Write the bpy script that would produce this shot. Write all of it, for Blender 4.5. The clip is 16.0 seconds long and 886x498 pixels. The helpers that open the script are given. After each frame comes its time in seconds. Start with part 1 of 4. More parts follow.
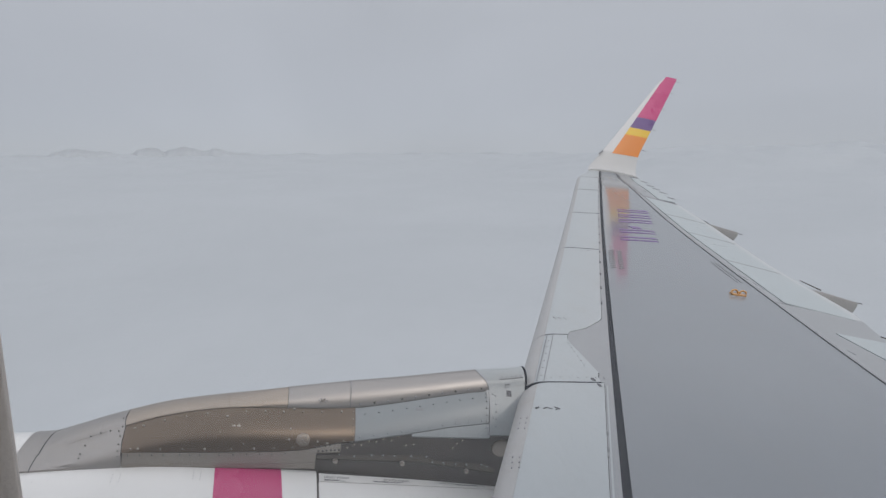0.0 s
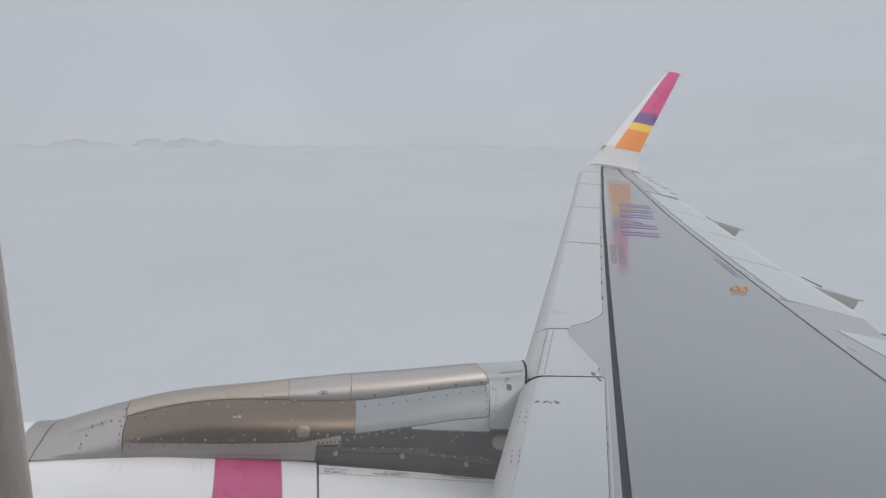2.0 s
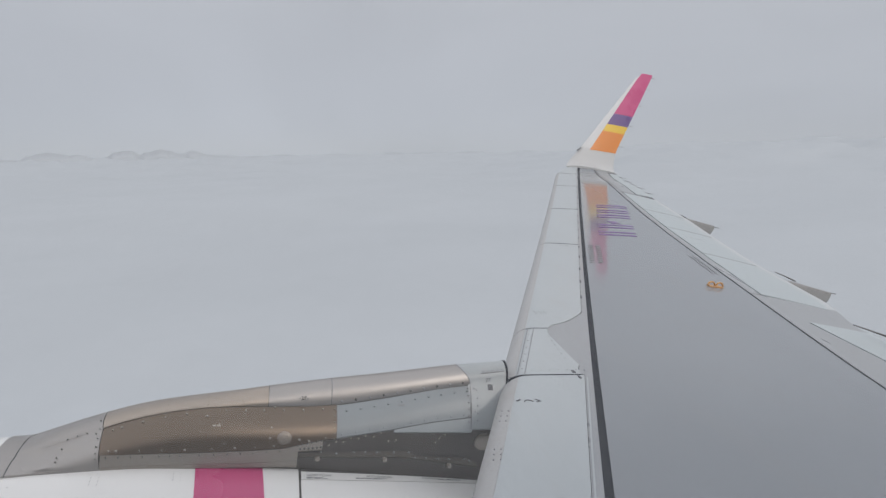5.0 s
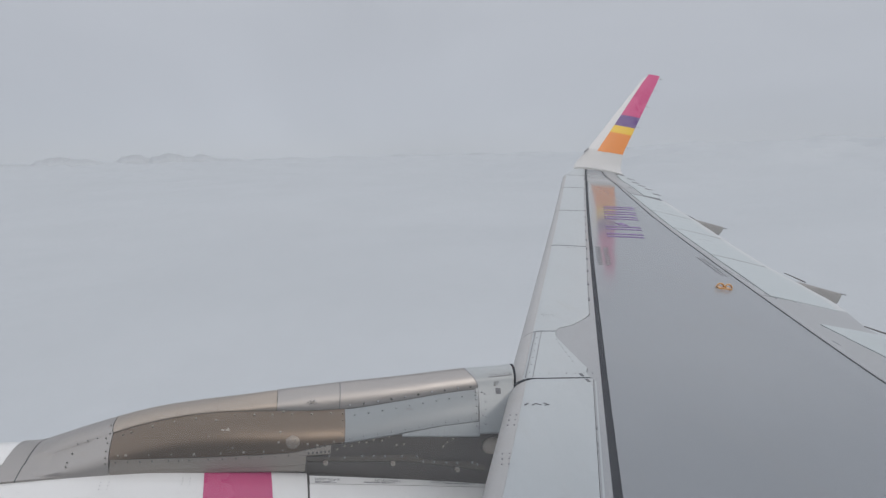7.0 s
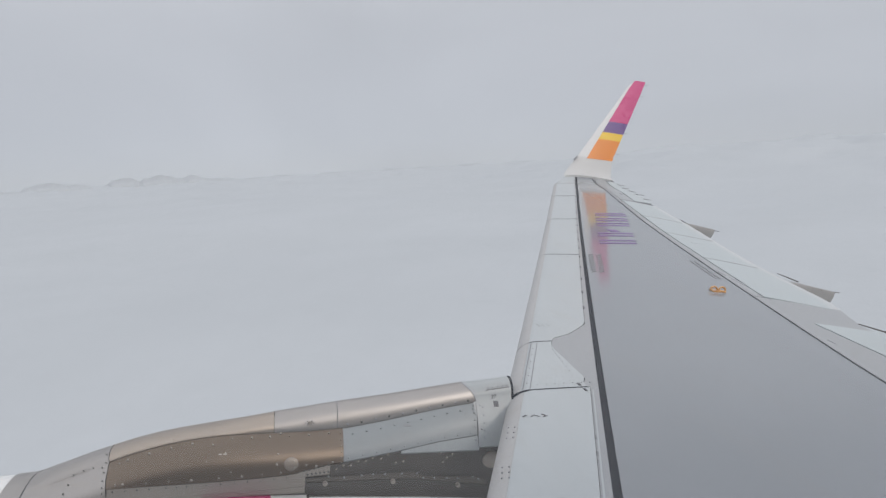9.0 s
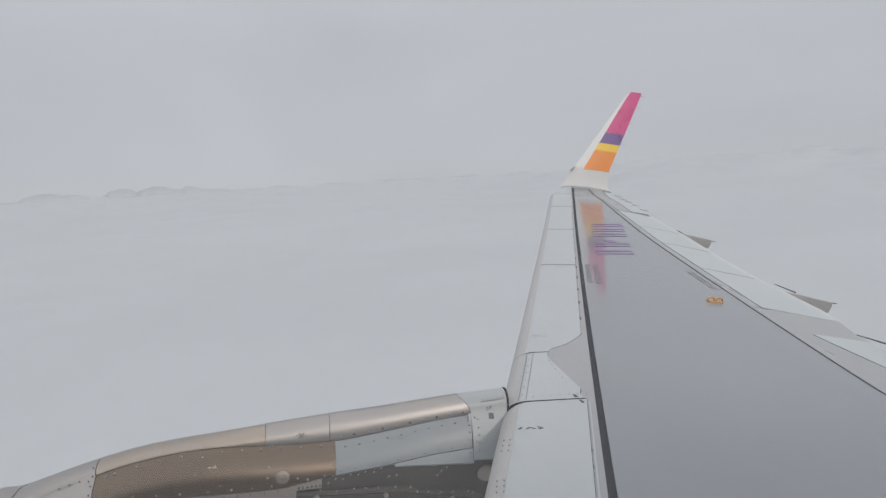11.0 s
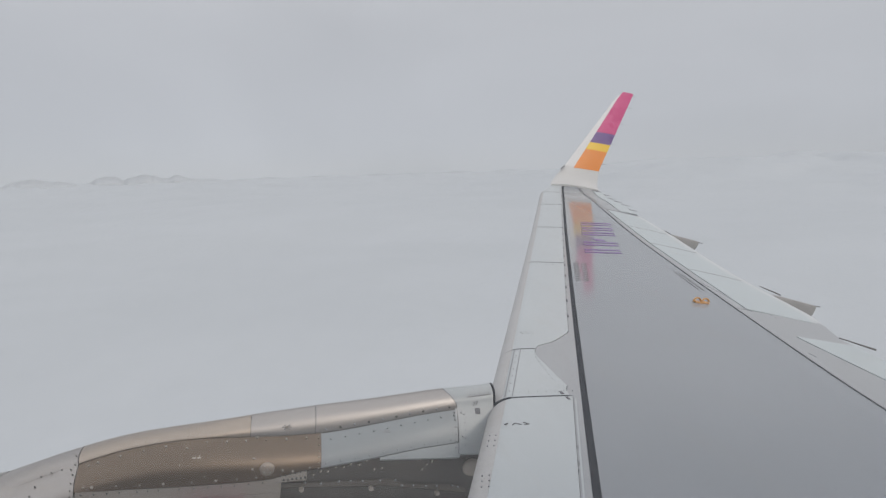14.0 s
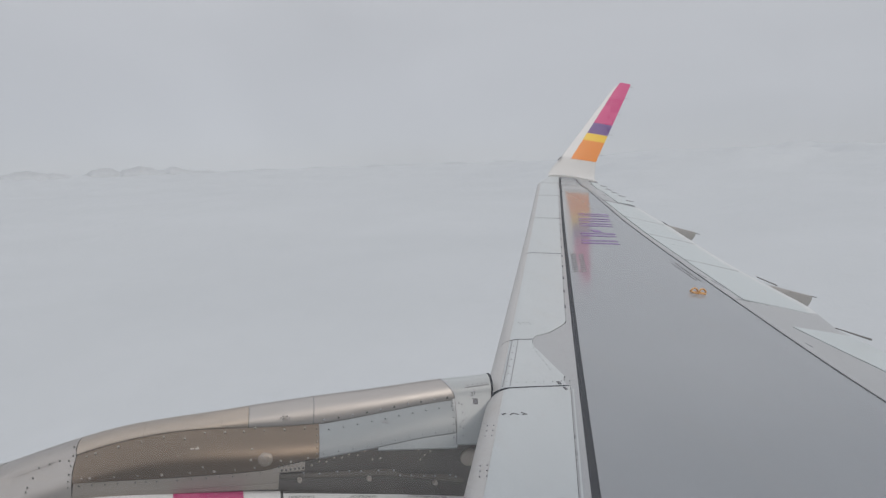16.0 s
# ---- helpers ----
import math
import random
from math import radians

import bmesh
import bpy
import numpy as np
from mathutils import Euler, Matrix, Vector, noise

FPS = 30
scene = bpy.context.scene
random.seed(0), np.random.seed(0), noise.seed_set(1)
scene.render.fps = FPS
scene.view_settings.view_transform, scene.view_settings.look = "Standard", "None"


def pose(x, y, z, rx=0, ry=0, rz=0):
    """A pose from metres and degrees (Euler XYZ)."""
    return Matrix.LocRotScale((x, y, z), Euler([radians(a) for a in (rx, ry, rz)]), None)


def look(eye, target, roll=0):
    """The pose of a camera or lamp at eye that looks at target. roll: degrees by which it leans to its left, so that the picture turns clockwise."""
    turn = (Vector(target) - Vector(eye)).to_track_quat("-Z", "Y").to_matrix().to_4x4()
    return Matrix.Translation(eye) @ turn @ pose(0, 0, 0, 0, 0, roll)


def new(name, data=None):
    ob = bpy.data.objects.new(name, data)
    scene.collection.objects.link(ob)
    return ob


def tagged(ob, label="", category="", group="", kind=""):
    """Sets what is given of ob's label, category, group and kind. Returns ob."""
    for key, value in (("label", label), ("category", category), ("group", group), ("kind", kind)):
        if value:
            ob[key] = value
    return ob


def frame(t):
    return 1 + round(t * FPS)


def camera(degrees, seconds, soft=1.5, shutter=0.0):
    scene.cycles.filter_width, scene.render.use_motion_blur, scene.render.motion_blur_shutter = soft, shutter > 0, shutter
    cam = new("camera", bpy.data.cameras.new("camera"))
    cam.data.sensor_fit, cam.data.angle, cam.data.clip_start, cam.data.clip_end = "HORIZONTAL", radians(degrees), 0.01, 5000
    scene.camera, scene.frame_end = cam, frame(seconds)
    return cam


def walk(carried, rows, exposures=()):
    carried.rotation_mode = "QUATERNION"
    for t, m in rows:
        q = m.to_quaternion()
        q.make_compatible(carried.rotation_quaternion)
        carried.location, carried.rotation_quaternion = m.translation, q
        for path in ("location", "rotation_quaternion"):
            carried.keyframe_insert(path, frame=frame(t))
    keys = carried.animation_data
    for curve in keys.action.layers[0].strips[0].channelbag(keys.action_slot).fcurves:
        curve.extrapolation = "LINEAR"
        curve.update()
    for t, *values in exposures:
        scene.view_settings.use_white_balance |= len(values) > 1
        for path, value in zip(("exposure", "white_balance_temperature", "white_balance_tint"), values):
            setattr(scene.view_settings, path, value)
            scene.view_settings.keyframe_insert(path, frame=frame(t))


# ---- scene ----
# Aircraft frame: x outboard to starboard, y forward, z up, origin on the fuselage axis.
# The aircraft climbs: its frame is pitched against the level world.
LEVEL = Vector((-0.0255, 0.1449, 0.9893)).normalized()
PLANE = LEVEL.rotation_difference(Vector((0, 0, 1))).to_matrix().to_4x4()

cam = camera(69.24, 16.0, soft=1.35)
# seconds, place in the aircraft frame, then turn aft, tilt and lean in degrees
PATH = [
    (0.0, 1.646, -0.049, 0.573, 15.18, -5.69, 7.55),
    (0.5, 1.645, -0.054, 0.568, 14.17, -6.10, 7.76),
    (1.0, 1.650, -0.050, 0.576, 14.23, -6.39, 8.05),
    (1.5, 1.646, -0.0485, 0.572, 14.63, -6.30, 8.02),
    (2.0, 1.649, -0.046, 0.573, 15.18, -6.29, 8.03),
    (2.5, 1.647, -0.051, 0.572, 15.58, -6.01, 7.90),
    (3.0, 1.642, -0.053, 0.575, 16.83, -5.86, 7.76),
    (3.5, 1.642, -0.052, 0.582, 16.51, -5.42, 6.77),
    (4.0, 1.637, -0.060, 0.560, 17.12, -5.41, 6.83),
    (6.5, 1.632, -0.065, 0.544, 16.18, -5.62, 6.53),
    (7.0, 1.633, -0.064, 0.561, 16.17, -5.45, 6.42),
    (7.5, 1.632, -0.065, 0.562, 16.35, -5.15, 6.19),
    (8.0, 1.628, -0.064, 0.562, 16.07, -4.79, 5.88),
    (8.5, 1.631, -0.069, 0.570, 16.68, -4.62, 5.09),
    (9.0, 1.628, -0.075, 0.580, 16.59, -4.35, 4.33),
    (9.2, 1.622, -0.082, 0.580, 17.17, -4.10, 4.27),
    (11.3, 1.672, -0.109, 0.563, 16.71, -3.32, 4.38),
    (11.5, 1.670, -0.104, 0.560, 16.76, -3.44, 4.47),
    (12.0, 1.676, -0.102, 0.560, 17.12, -3.79, 4.71),
    (12.5, 1.678, -0.101, 0.562, 17.26, -4.04, 4.78),
    (13.0, 1.677, -0.099, 0.562, 17.54, -3.80, 5.19),
    (13.5, 1.673, -0.098, 0.560, 17.64, -3.58, 5.65),
    (14.0, 1.672, -0.098, 0.561, 17.81, -3.65, 5.73),
    (14.5, 1.673, -0.099, 0.562, 17.81, -4.05, 5.36),
    (15.0, 1.676, -0.100, 0.563, 17.77, -4.24, 5.17),
    (15.5, 1.677, -0.097, 0.561, 18.00, -4.26, 5.43),
    (16.0, 1.680, -0.097, 0.555, 18.15, -4.39, 5.67),
]


def seat_pose(x, y, z, aft, tilt, lean):
    a, p, r = radians(aft), radians(tilt), radians(lean)
    fwd = Vector((math.cos(p) * math.cos(a), -math.cos(p) * math.sin(a), math.sin(p)))
    right = Vector((-math.sin(a), -math.cos(a), 0))
    up = right.cross(fwd)
    right, up = math.cos(r) * right + math.sin(r) * up, math.cos(r) * up - math.sin(r) * right
    m = Matrix((right, up, -fwd)).transposed().to_4x4()
    m.translation = (x, y, z)
    return PLANE @ m


walk(cam, [(row[0], seat_pose(*row[1:])) for row in PATH],
     exposures=[(0.0, -0.18, 6540, 13), (1.5, -0.11, 6560, 13), (3.5, 0.02, 6640, 13), (4.0, -0.04, 6640, 13), (6.5, -0.12, 6540, 13),
                (8.0, -0.06, 6560, 13), (9.2, 0.02, 6640, 13), (11.3, -0.06, 6750, 13), (16.0, -0.06, 6750, 13)])

# ---- light ----
SUN_WAY = (PLANE.to_3x3() @ Vector((-1.0, -0.35, 0.608))).normalized()
SUN_EL, SUN_AZ = math.asin(SUN_WAY.z), math.atan2(SUN_WAY.x, SUN_WAY.y)


def nodes_of(tree):
    def add(kind, **values):
        n = tree.nodes.new(kind)
        for key, value in values.items():
            if key in n.inputs:
                n.inputs[key].default_value = value
        return n
    return add, tree.links.new


world = bpy.data.worlds.new("sky")
scene.world = world
world.use_nodes = True
wt = world.node_tree
wt.nodes.clear()
add, link = nodes_of(wt)


def math_node(op, a, b=None, c=None, clamp=False):
    n = wt.nodes.new("ShaderNodeMath")
    n.operation, n.use_clamp = op, clamp
    for i, v in enumerate((a, b, c)):
        if v is None:
            continue
        if isinstance(v, (int, float)):
            n.inputs[i].default_value = v
        else:
            link(v, n.inputs[i])
    return n.outputs[0]


sky = wt.nodes.new("ShaderNodeTexSky")
sky.sky_type, sky.sun_disc = "NISHITA", False
sky.sun_elevation, sky.sun_rotation = SUN_EL, SUN_AZ
sky.altitude, sky.air_density, sky.dust_density, sky.ozone_density = 3500, 0.8, 0.0, 3.0
coord = wt.nodes.new("ShaderNodeTexCoord")
sep = wt.nodes.new("ShaderNodeSeparateXYZ")
link(coord.outputs["Generated"], sep.inputs[0])
# inside the cloud: pale grey near the horizon, brighter overhead where the layer thins
lift = wt.nodes.new("ShaderNodeMapRange")
lift.interpolation_type = "SMOOTHSTEP"
lift.inputs["From Min"].default_value, lift.inputs["From Max"].default_value = 0.12, 0.85
link(sep.outputs[2], lift.inputs["Value"])
fog = wt.nodes.new("ShaderNodeMix")
fog.data_type = "RGBA"
fog.inputs["A"].default_value = (5.02, 5.42, 5.86, 1)
fog.inputs["B"].default_value = (10.6, 11.1, 11.7, 1)
link(lift.outputs[0], fog.inputs["Factor"])
# slow billows in the cloud, large and soft
squash = wt.nodes.new("ShaderNodeMapping")
squash.inputs["Scale"].default_value = (1.0, 1.0, 2.2)
link(coord.outputs["Generated"], squash.inputs[0])
billow = add("ShaderNodeTexNoise", Scale=1.7, Detail=4.0, Roughness=0.5, Distortion=0.5)
link(squash.outputs[0], billow.inputs["Vector"])
shade = wt.nodes.new("ShaderNodeVectorMath")
shade.operation = "SCALE"
link(fog.outputs["Result"], shade.inputs[0])
link(math_node("MULTIPLY_ADD", billow.outputs[0], 0.34, 0.83), shade.inputs["Scale"])
# a little of the clear sky comes through
cover = wt.nodes.new("ShaderNodeMix")
cover.data_type = "RGBA"
cover.inputs["Factor"].default_value = 0.97
link(sky.outputs[0], cover.inputs["A"])
link(shade.outputs[0], cover.inputs["B"])
back = add("ShaderNodeBackground", Strength=0.0965)
link(cover.outputs["Result"], back.inputs["Color"])
link(back.outputs[0], add("ShaderNodeOutputWorld").inputs[0])

sun = new("sun", bpy.data.lights.new("sun", "SUN"))
sun.data.energy, sun.data.angle, sun.data.color = 1.1, radians(12), (1.0, 0.94, 0.86)
sun.matrix_world = Matrix.Translation(SUN_WAY * 60) @ look((0, 0, 0), -SUN_WAY)

# ---- materials ----


def material(name, color, rough=0.5, metal=0.0, vary=0.06, scale=3.0, bump=0.0, bump_scale=40.0, coat=0.0,
             streak=(1, 1, 1), dirt=None, dirt_amount=0.0, spec=0.5):
    m = bpy.data.materials.new(name)
    m.use_nodes = True
    t = m.node_tree
    bsdf = t.nodes["Principled BSDF"]
    add, link = nodes_of(t)
    co = t.nodes.new("ShaderNodeTexCoord")
    mp = t.nodes.new("ShaderNodeMapping")
    mp.inputs["Scale"].default_value = streak
    link(co.outputs["Object"], mp.inputs[0])
    n1 = add("ShaderNodeTexNoise", Scale=scale, Detail=5.0, Roughness=0.6)
    n2 = add("ShaderNodeTexNoise", Scale=scale * 14, Detail=4.0, Roughness=0.6)
    link(mp.outputs[0], n1.inputs["Vector"])
    link(mp.outputs[0], n2.inputs["Vector"])
    ramp = t.nodes.new("ShaderNodeMapRange")
    ramp.inputs["From Min"].default_value, ramp.inputs["From Max"].default_value = 0.3, 0.7
    ramp.inputs["To Min"].default_value, ramp.inputs["To Max"].default_value = 1 - vary, 1 + vary
    link(n1.outputs[0], ramp.inputs["Value"])
    grain = t.nodes.new("ShaderNodeMapRange")
    grain.inputs["From Min"].default_value, grain.inputs["From Max"].default_value = 0.3, 0.7
    grain.inputs["To Min"].default_value, grain.inputs["To Max"].default_value = 1 - vary * 0.5, 1 + vary * 0.5
    link(n2.outputs[0], grain.inputs["Value"])
    both = t.nodes.new("ShaderNodeMath")
    both.operation = "MULTIPLY"
    link(ramp.outputs[0], both.inputs[0])
    link(grain.outputs[0], both.inputs[1])
    tint = t.nodes.new("ShaderNodeVectorMath")
    tint.operation = "SCALE"
    tint.inputs[0].default_value = color[:3]
    link(both.outputs[0], tint.inputs["Scale"])
    out = tint.outputs[0]
    if dirt:
        n3 = add("ShaderNodeTexNoise", Scale=scale * 2.3, Detail=6.0, Roughness=0.7)
        link(mp.outputs[0], n3.inputs["Vector"])
        r3 = t.nodes.new("ShaderNodeMapRange")
        r3.inputs["From Min"].default_value, r3.inputs["From Max"].default_value = 0.52, 0.75
        r3.inputs["To Max"].default_value = dirt_amount
        link(n3.outputs[0], r3.inputs["Value"])
        mx = t.nodes.new("ShaderNodeMix")
        mx.data_type = "RGBA"
        link(r3.outputs[0], mx.inputs["Factor"])
        link(out, mx.inputs["A"])
        mx.inputs["B"].default_value = (*dirt, 1)
        out = mx.outputs["Result"]
    link(out, bsdf.inputs["Base Color"])
    rr = t.nodes.new("ShaderNodeMapRange")
    rr.inputs["From Min"].default_value, rr.inputs["From Max"].default_value = 0.3, 0.7
    rr.inputs["To Min"].default_value, rr.inputs["To Max"].default_value = rough * 0.85, min(1, rough * 1.15)
    link(n1.outputs[0], rr.inputs["Value"])
    link(rr.outputs[0], bsdf.inputs["Roughness"])
    bsdf.inputs["Metallic"].default_value = metal
    bsdf.inputs["Specular IOR Level"].default_value = spec
    bsdf.inputs["Coat Weight"].default_value = coat
    bsdf.inputs["Coat Roughness"].default_value = 0.08
    if bump:
        b = add("ShaderNodeBump", Strength=bump, Distance=0.01)
        n4 = add("ShaderNodeTexNoise", Scale=bump_scale, Detail=3.0)
        link(mp.outputs[0], n4.inputs["Vector"])
        link(n4.outputs[0], b.inputs["Height"])
        link(b.outputs[0], bsdf.inputs["Normal"])
    return m


WING_GREY = material("wing_grey_paint", (0.216, 0.234, 0.252), 0.09, coat=0.1, vary=0.04, scale=0.7, streak=(0.5, 1.6, 1), dirt=(0.22, 0.22, 0.215), dirt_amount=0.25)
PANEL_GREY = material("panel_grey_paint", (0.3, 0.31, 0.32), 0.3, vary=0.05, scale=1.1, streak=(0.5, 1.6, 1), dirt=(0.3, 0.29, 0.27), dirt_amount=0.25)
SLAT_PAINT = material("slat_pale_paint", (0.415, 0.445, 0.456), 0.32, vary=0.045, scale=1.2, streak=(0.45, 2.2, 1), dirt=(0.36, 0.35, 0.33), dirt_amount=0.35)
NOSE = material("worn_nose_paint", (0.42, 0.415, 0.41), 0.5, metal=0.0, vary=0.05, scale=2, streak=(1, 0.4, 1), dirt=(0.36, 0.33, 0.3), dirt_amount=0.4)
FLAP_PAINT = material("spoiler_pale_paint", (0.42, 0.465, 0.475), 0.32, vary=0.04, scale=1.2, streak=(1.5, 0.6, 1), dirt=(0.42, 0.41, 0.38), dirt_amount=0.2)
FLAP_EDGE = material("pale_flap_paint", (0.5, 0.52, 0.525), 0.35, vary=0.04, scale=1.2, streak=(1.5, 0.6, 1), dirt=(0.42, 0.41, 0.38), dirt_amount=0.25)
WHITE = material("white_paint", (0.78, 0.77, 0.75), 0.22, vary=0.03, scale=1.5, dirt=(0.6, 0.57, 0.52), dirt_amount=0.2)
TIP_WHITE = material("glossy_white_paint", (0.53, 0.528, 0.52), 0.5, vary=0.02, scale=1.5, coat=0.0)
# lighter copy of the winglet white: sun glint put into the colour
GLINT_WHITE = material("white_edge_paint_glint", (0.64, 0.635, 0.625), 0.25, vary=0.02, scale=1.5, coat=0.1)
# unseen side, mid grey so less light bounces onto wing root and pylon
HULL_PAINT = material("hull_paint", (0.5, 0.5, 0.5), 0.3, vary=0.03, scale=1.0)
# cream pods darkened to grey: the shade on their underside is in the colour
CREAM_SHADED = material("cream_paint_shaded", (0.25, 0.245, 0.235), 0.4, vary=0.05, scale=3, dirt=(0.2, 0.19, 0.175), dirt_amount=0.25)
SEAL = material("dark_rubber_seal", (0.02, 0.023, 0.03), 0.7, vary=0.15, scale=3, spec=0.15)
GAP = material("gap_shadow_primer", (0.06, 0.065, 0.07), 0.7, vary=0.1, scale=3)
PRIMER = material("grey_primer", (0.25, 0.25, 0.26), 0.6, vary=0.08, scale=2)
BRONZE = material("heat_tinted_metal", (0.165, 0.129, 0.1), 0.34, metal=1.0, vary=0.12, scale=2.0, streak=(1, 0.6, 3), dirt=(0.12, 0.095, 0.074), dirt_amount=0.4)
TAN_STEEL = material("tan_heat_tinted_metal", (0.39, 0.335, 0.283), 0.4, metal=1.0, vary=0.06, scale=2.5, streak=(1, 0.5, 3), dirt=(0.33, 0.28, 0.23), dirt_amount=0.3)
STEEL = material("brushed_bare_metal", (0.375, 0.355, 0.338), 0.46, metal=1.0, vary=0.05, scale=2.5, streak=(1, 0.5, 3), dirt=(0.42, 0.37, 0.31), dirt_amount=0.3)
STRIP = material("worn_metal_strip", (0.34, 0.305, 0.27), 0.42, metal=0.9, vary=0.08, scale=3, streak=(1, 0.4, 3), dirt=(0.33, 0.28, 0.23), dirt_amount=0.4)
LIP_GREY = material("pale_lip_paint", (0.35, 0.375, 0.382), 0.4, vary=0.05, scale=2.5, dirt=(0.34, 0.33, 0.31), dirt_amount=0.3)
PYLON_GREY = material("pylon_grey_paint", (0.265, 0.288, 0.297), 0.38, vary=0.05, scale=2.5, dirt=(0.25, 0.24, 0.225), dirt_amount=0.3)
DARK_SIDE = material("soot_grey_metal", (0.108, 0.099, 0.091), 0.45, metal=0.4, vary=0.12, scale=3, dirt=(0.07, 0.066, 0.062), dirt_amount=0.5)
RAIL = material("dark_rail_metal", (0.15, 0.135, 0.118), 0.45, metal=0.6, vary=0.1, scale=4, dirt=(0.12, 0.11, 0.1), dirt_amount=0.5)
PLATE = material("worn_steel_plate", (0.34, 0.31, 0.275), 0.4, metal=0.7, vary=0.08, scale=6, dirt=(0.33, 0.3, 0.27), dirt_amount=0.4)
COVER = material("round_cover_metal", (0.26, 0.226, 0.192), 0.4, metal=0.8, vary=0.08, scale=6, dirt=(0.2, 0.18, 0.16), dirt_amount=0.4)
BOLT = material("steel_bolt", (0.31, 0.28, 0.245), 0.5, metal=0.3, vary=0.1, scale=30)
DARK_BOLT = material("dark_rivet", (0.09, 0.085, 0.08), 0.5, vary=0.1, scale=30)
# band colours slightly muted: the fog's fade is put into the paint
MAGENTA = material("magenta_paint", (0.53, 0.055, 0.185), 0.28, vary=0.03, scale=2)
PURPLE = material("purple_paint", (0.135, 0.07, 0.22), 0.3, vary=0.03, scale=2)
YELLOW = material("yellow_paint", (0.74, 0.48, 0.04), 0.3, vary=0.03, scale=2)
ORANGE = material("orange_paint", (0.7, 0.225, 0.03), 0.3, vary=0.03, scale=2)
MARK_PURPLE = material("marking_purple", (0.14, 0.065, 0.24), 0.35, vary=0.05, scale=4)
STENCIL = material("stencil_grey", (0.2, 0.2, 0.21), 0.45, vary=0.1, scale=6)
MARK_DARK = material("marking_dark", (0.1, 0.1, 0.11), 0.5, vary=0.1, scale=6)
HOOK = material("orange_hook_paint", (0.52, 0.26, 0.07), 0.4, vary=0.06, scale=8)
CABIN = material("cabin_plastic", (0.8, 0.715, 0.635), 0.6, vary=0.03, scale=6, bump=0.05, bump_scale=300)

# ---- mesh helpers ----


# the wing sits nose-up on the fuselage: the tube leans forward against the wing's frame
HULL = Matrix.Translation((0, -0.1, 0)) @ Matrix.Rotation(radians(-3.0), 4, "X") @ Matrix.Translation((0, 0.1, 0))


def thing(name, base, label, category, group="", kind="", frame_of=Matrix()):
    ob = new(name)
    ob.empty_display_size = 0.3
    ob.matrix_world = PLANE @ frame_of @ Matrix.Translation(base)
    ob["base"] = tuple(base)
    return tagged(ob, label, category, group, kind)


def base_of(ob):
    while ob.parent:
        ob = ob.parent
    return Vector(ob["base"])


def part(name, verts, faces, mat, parent, label="", smooth=True, kind=""):
    """One mesh under a thing or a part; points are in the aircraft frame."""
    base = base_of(parent)
    me = bpy.data.meshes.new(name)
    me.from_pydata([tuple(Vector(v) - base) for v in verts], [], faces)
    bm = bmesh.new()
    bm.from_mesh(me)
    bmesh.ops.recalc_face_normals(bm, faces=bm.faces)
    bm.to_mesh(me)
    bm.free()
    if smooth:
        me.polygons.foreach_set("use_smooth", [True] * len(me.polygons))
        me.set_sharp_from_angle(angle=radians(38))
    me.materials.append(mat)
    ob = new(name, me)
    ob.parent = parent
    return tagged(ob, label=label, kind=kind)


def solid(grid, under):
    """A closed sheet: grid of points above, the points that under() gives below."""
    ni, nj = len(grid), len(grid[0])
    top = [p for row in grid for p in row]
    verts = top + [under(p) for p in top]
    n = ni * nj
    faces = []
    for i in range(ni - 1):
        for j in range(nj - 1):
            a, b, c, d = i * nj + j, (i + 1) * nj + j, (i + 1) * nj + j + 1, i * nj + j + 1
            faces += [(a, b, c, d), (n + d, n + c, n + b, n + a)]
    for i in range(ni - 1):
        for j in (0, nj - 1):
            a, b = i * nj + j, (i + 1) * nj + j
            faces.append((a, b, n + b, n + a))
    for j in range(nj - 1):
        for i in (0, ni - 1):
            a, b = i * nj + j, i * nj + j + 1
            faces.append((a, b, n + b, n + a))
    return verts, faces


def loft(rings, caps=True):
    n = len(rings[0])
    verts = [p for r in rings for p in r]
    faces = []
    for i in range(len(rings) - 1):
        for j in range(n):
            k = (j + 1) % n
            faces.append((i * n + j, (i + 1) * n + j, (i + 1) * n + k, i * n + k))
    if caps:
        faces += [tuple(range(n)), tuple(range((len(rings) - 1) * n, len(rings) * n))]
    return verts, faces


def rod(a, b, r0, r1, n=8):
    a, b = Vector(a), Vector(b)
    d = (b - a).normalized()
    s = d.orthogonal().normalized()
    u = d.cross(s)
    rings = []
    for p, r in ((a, r0), (b, r1)):
        rings.append([p + r * (math.cos(k * 2 * math.pi / n) * s + math.sin(k * 2 * math.pi / n) * u) for k in range(n)])
    return loft(rings)


def lerp_table(table, x):
    xs, ys = zip(*table)
    return float(np.interp(x, xs, ys))


def ramp(u):
    u = min(max(u, 0.0), 1.0)
    return u * u * (3 - 2 * u)


# ---- the wing's surface ----


def LE(x):
    return -1.15 - 0.508 * (x - 4.386)


CHORD_END = [(1.9, -6.55), (7.0, -7.12), (8.23, -7.4), (9.47, -7.72), (11.74, -8.33), (14.3, -8.72), (16.4, -9.05), (17.5, -9.2)]
TE_TABLE = [(1.9, -6.5), (7.0, -6.93), (7.4, -6.99), (7.9, -7.28), (8.3, -7.5), (8.75, -7.57), (9.3, -7.65), (10.0, -7.74), (10.97, -7.95),
            (11.6, -8.1), (12.4, -8.3), (13.12, -8.43), (14.2, -8.63), (15.0, -8.8), (16.4, -9.05), (17.5, -9.2)]


def chord(x):
    return LE(x) - lerp_table(CHORD_END, x)


def TE(x):
    return lerp_table(TE_TABLE, x)


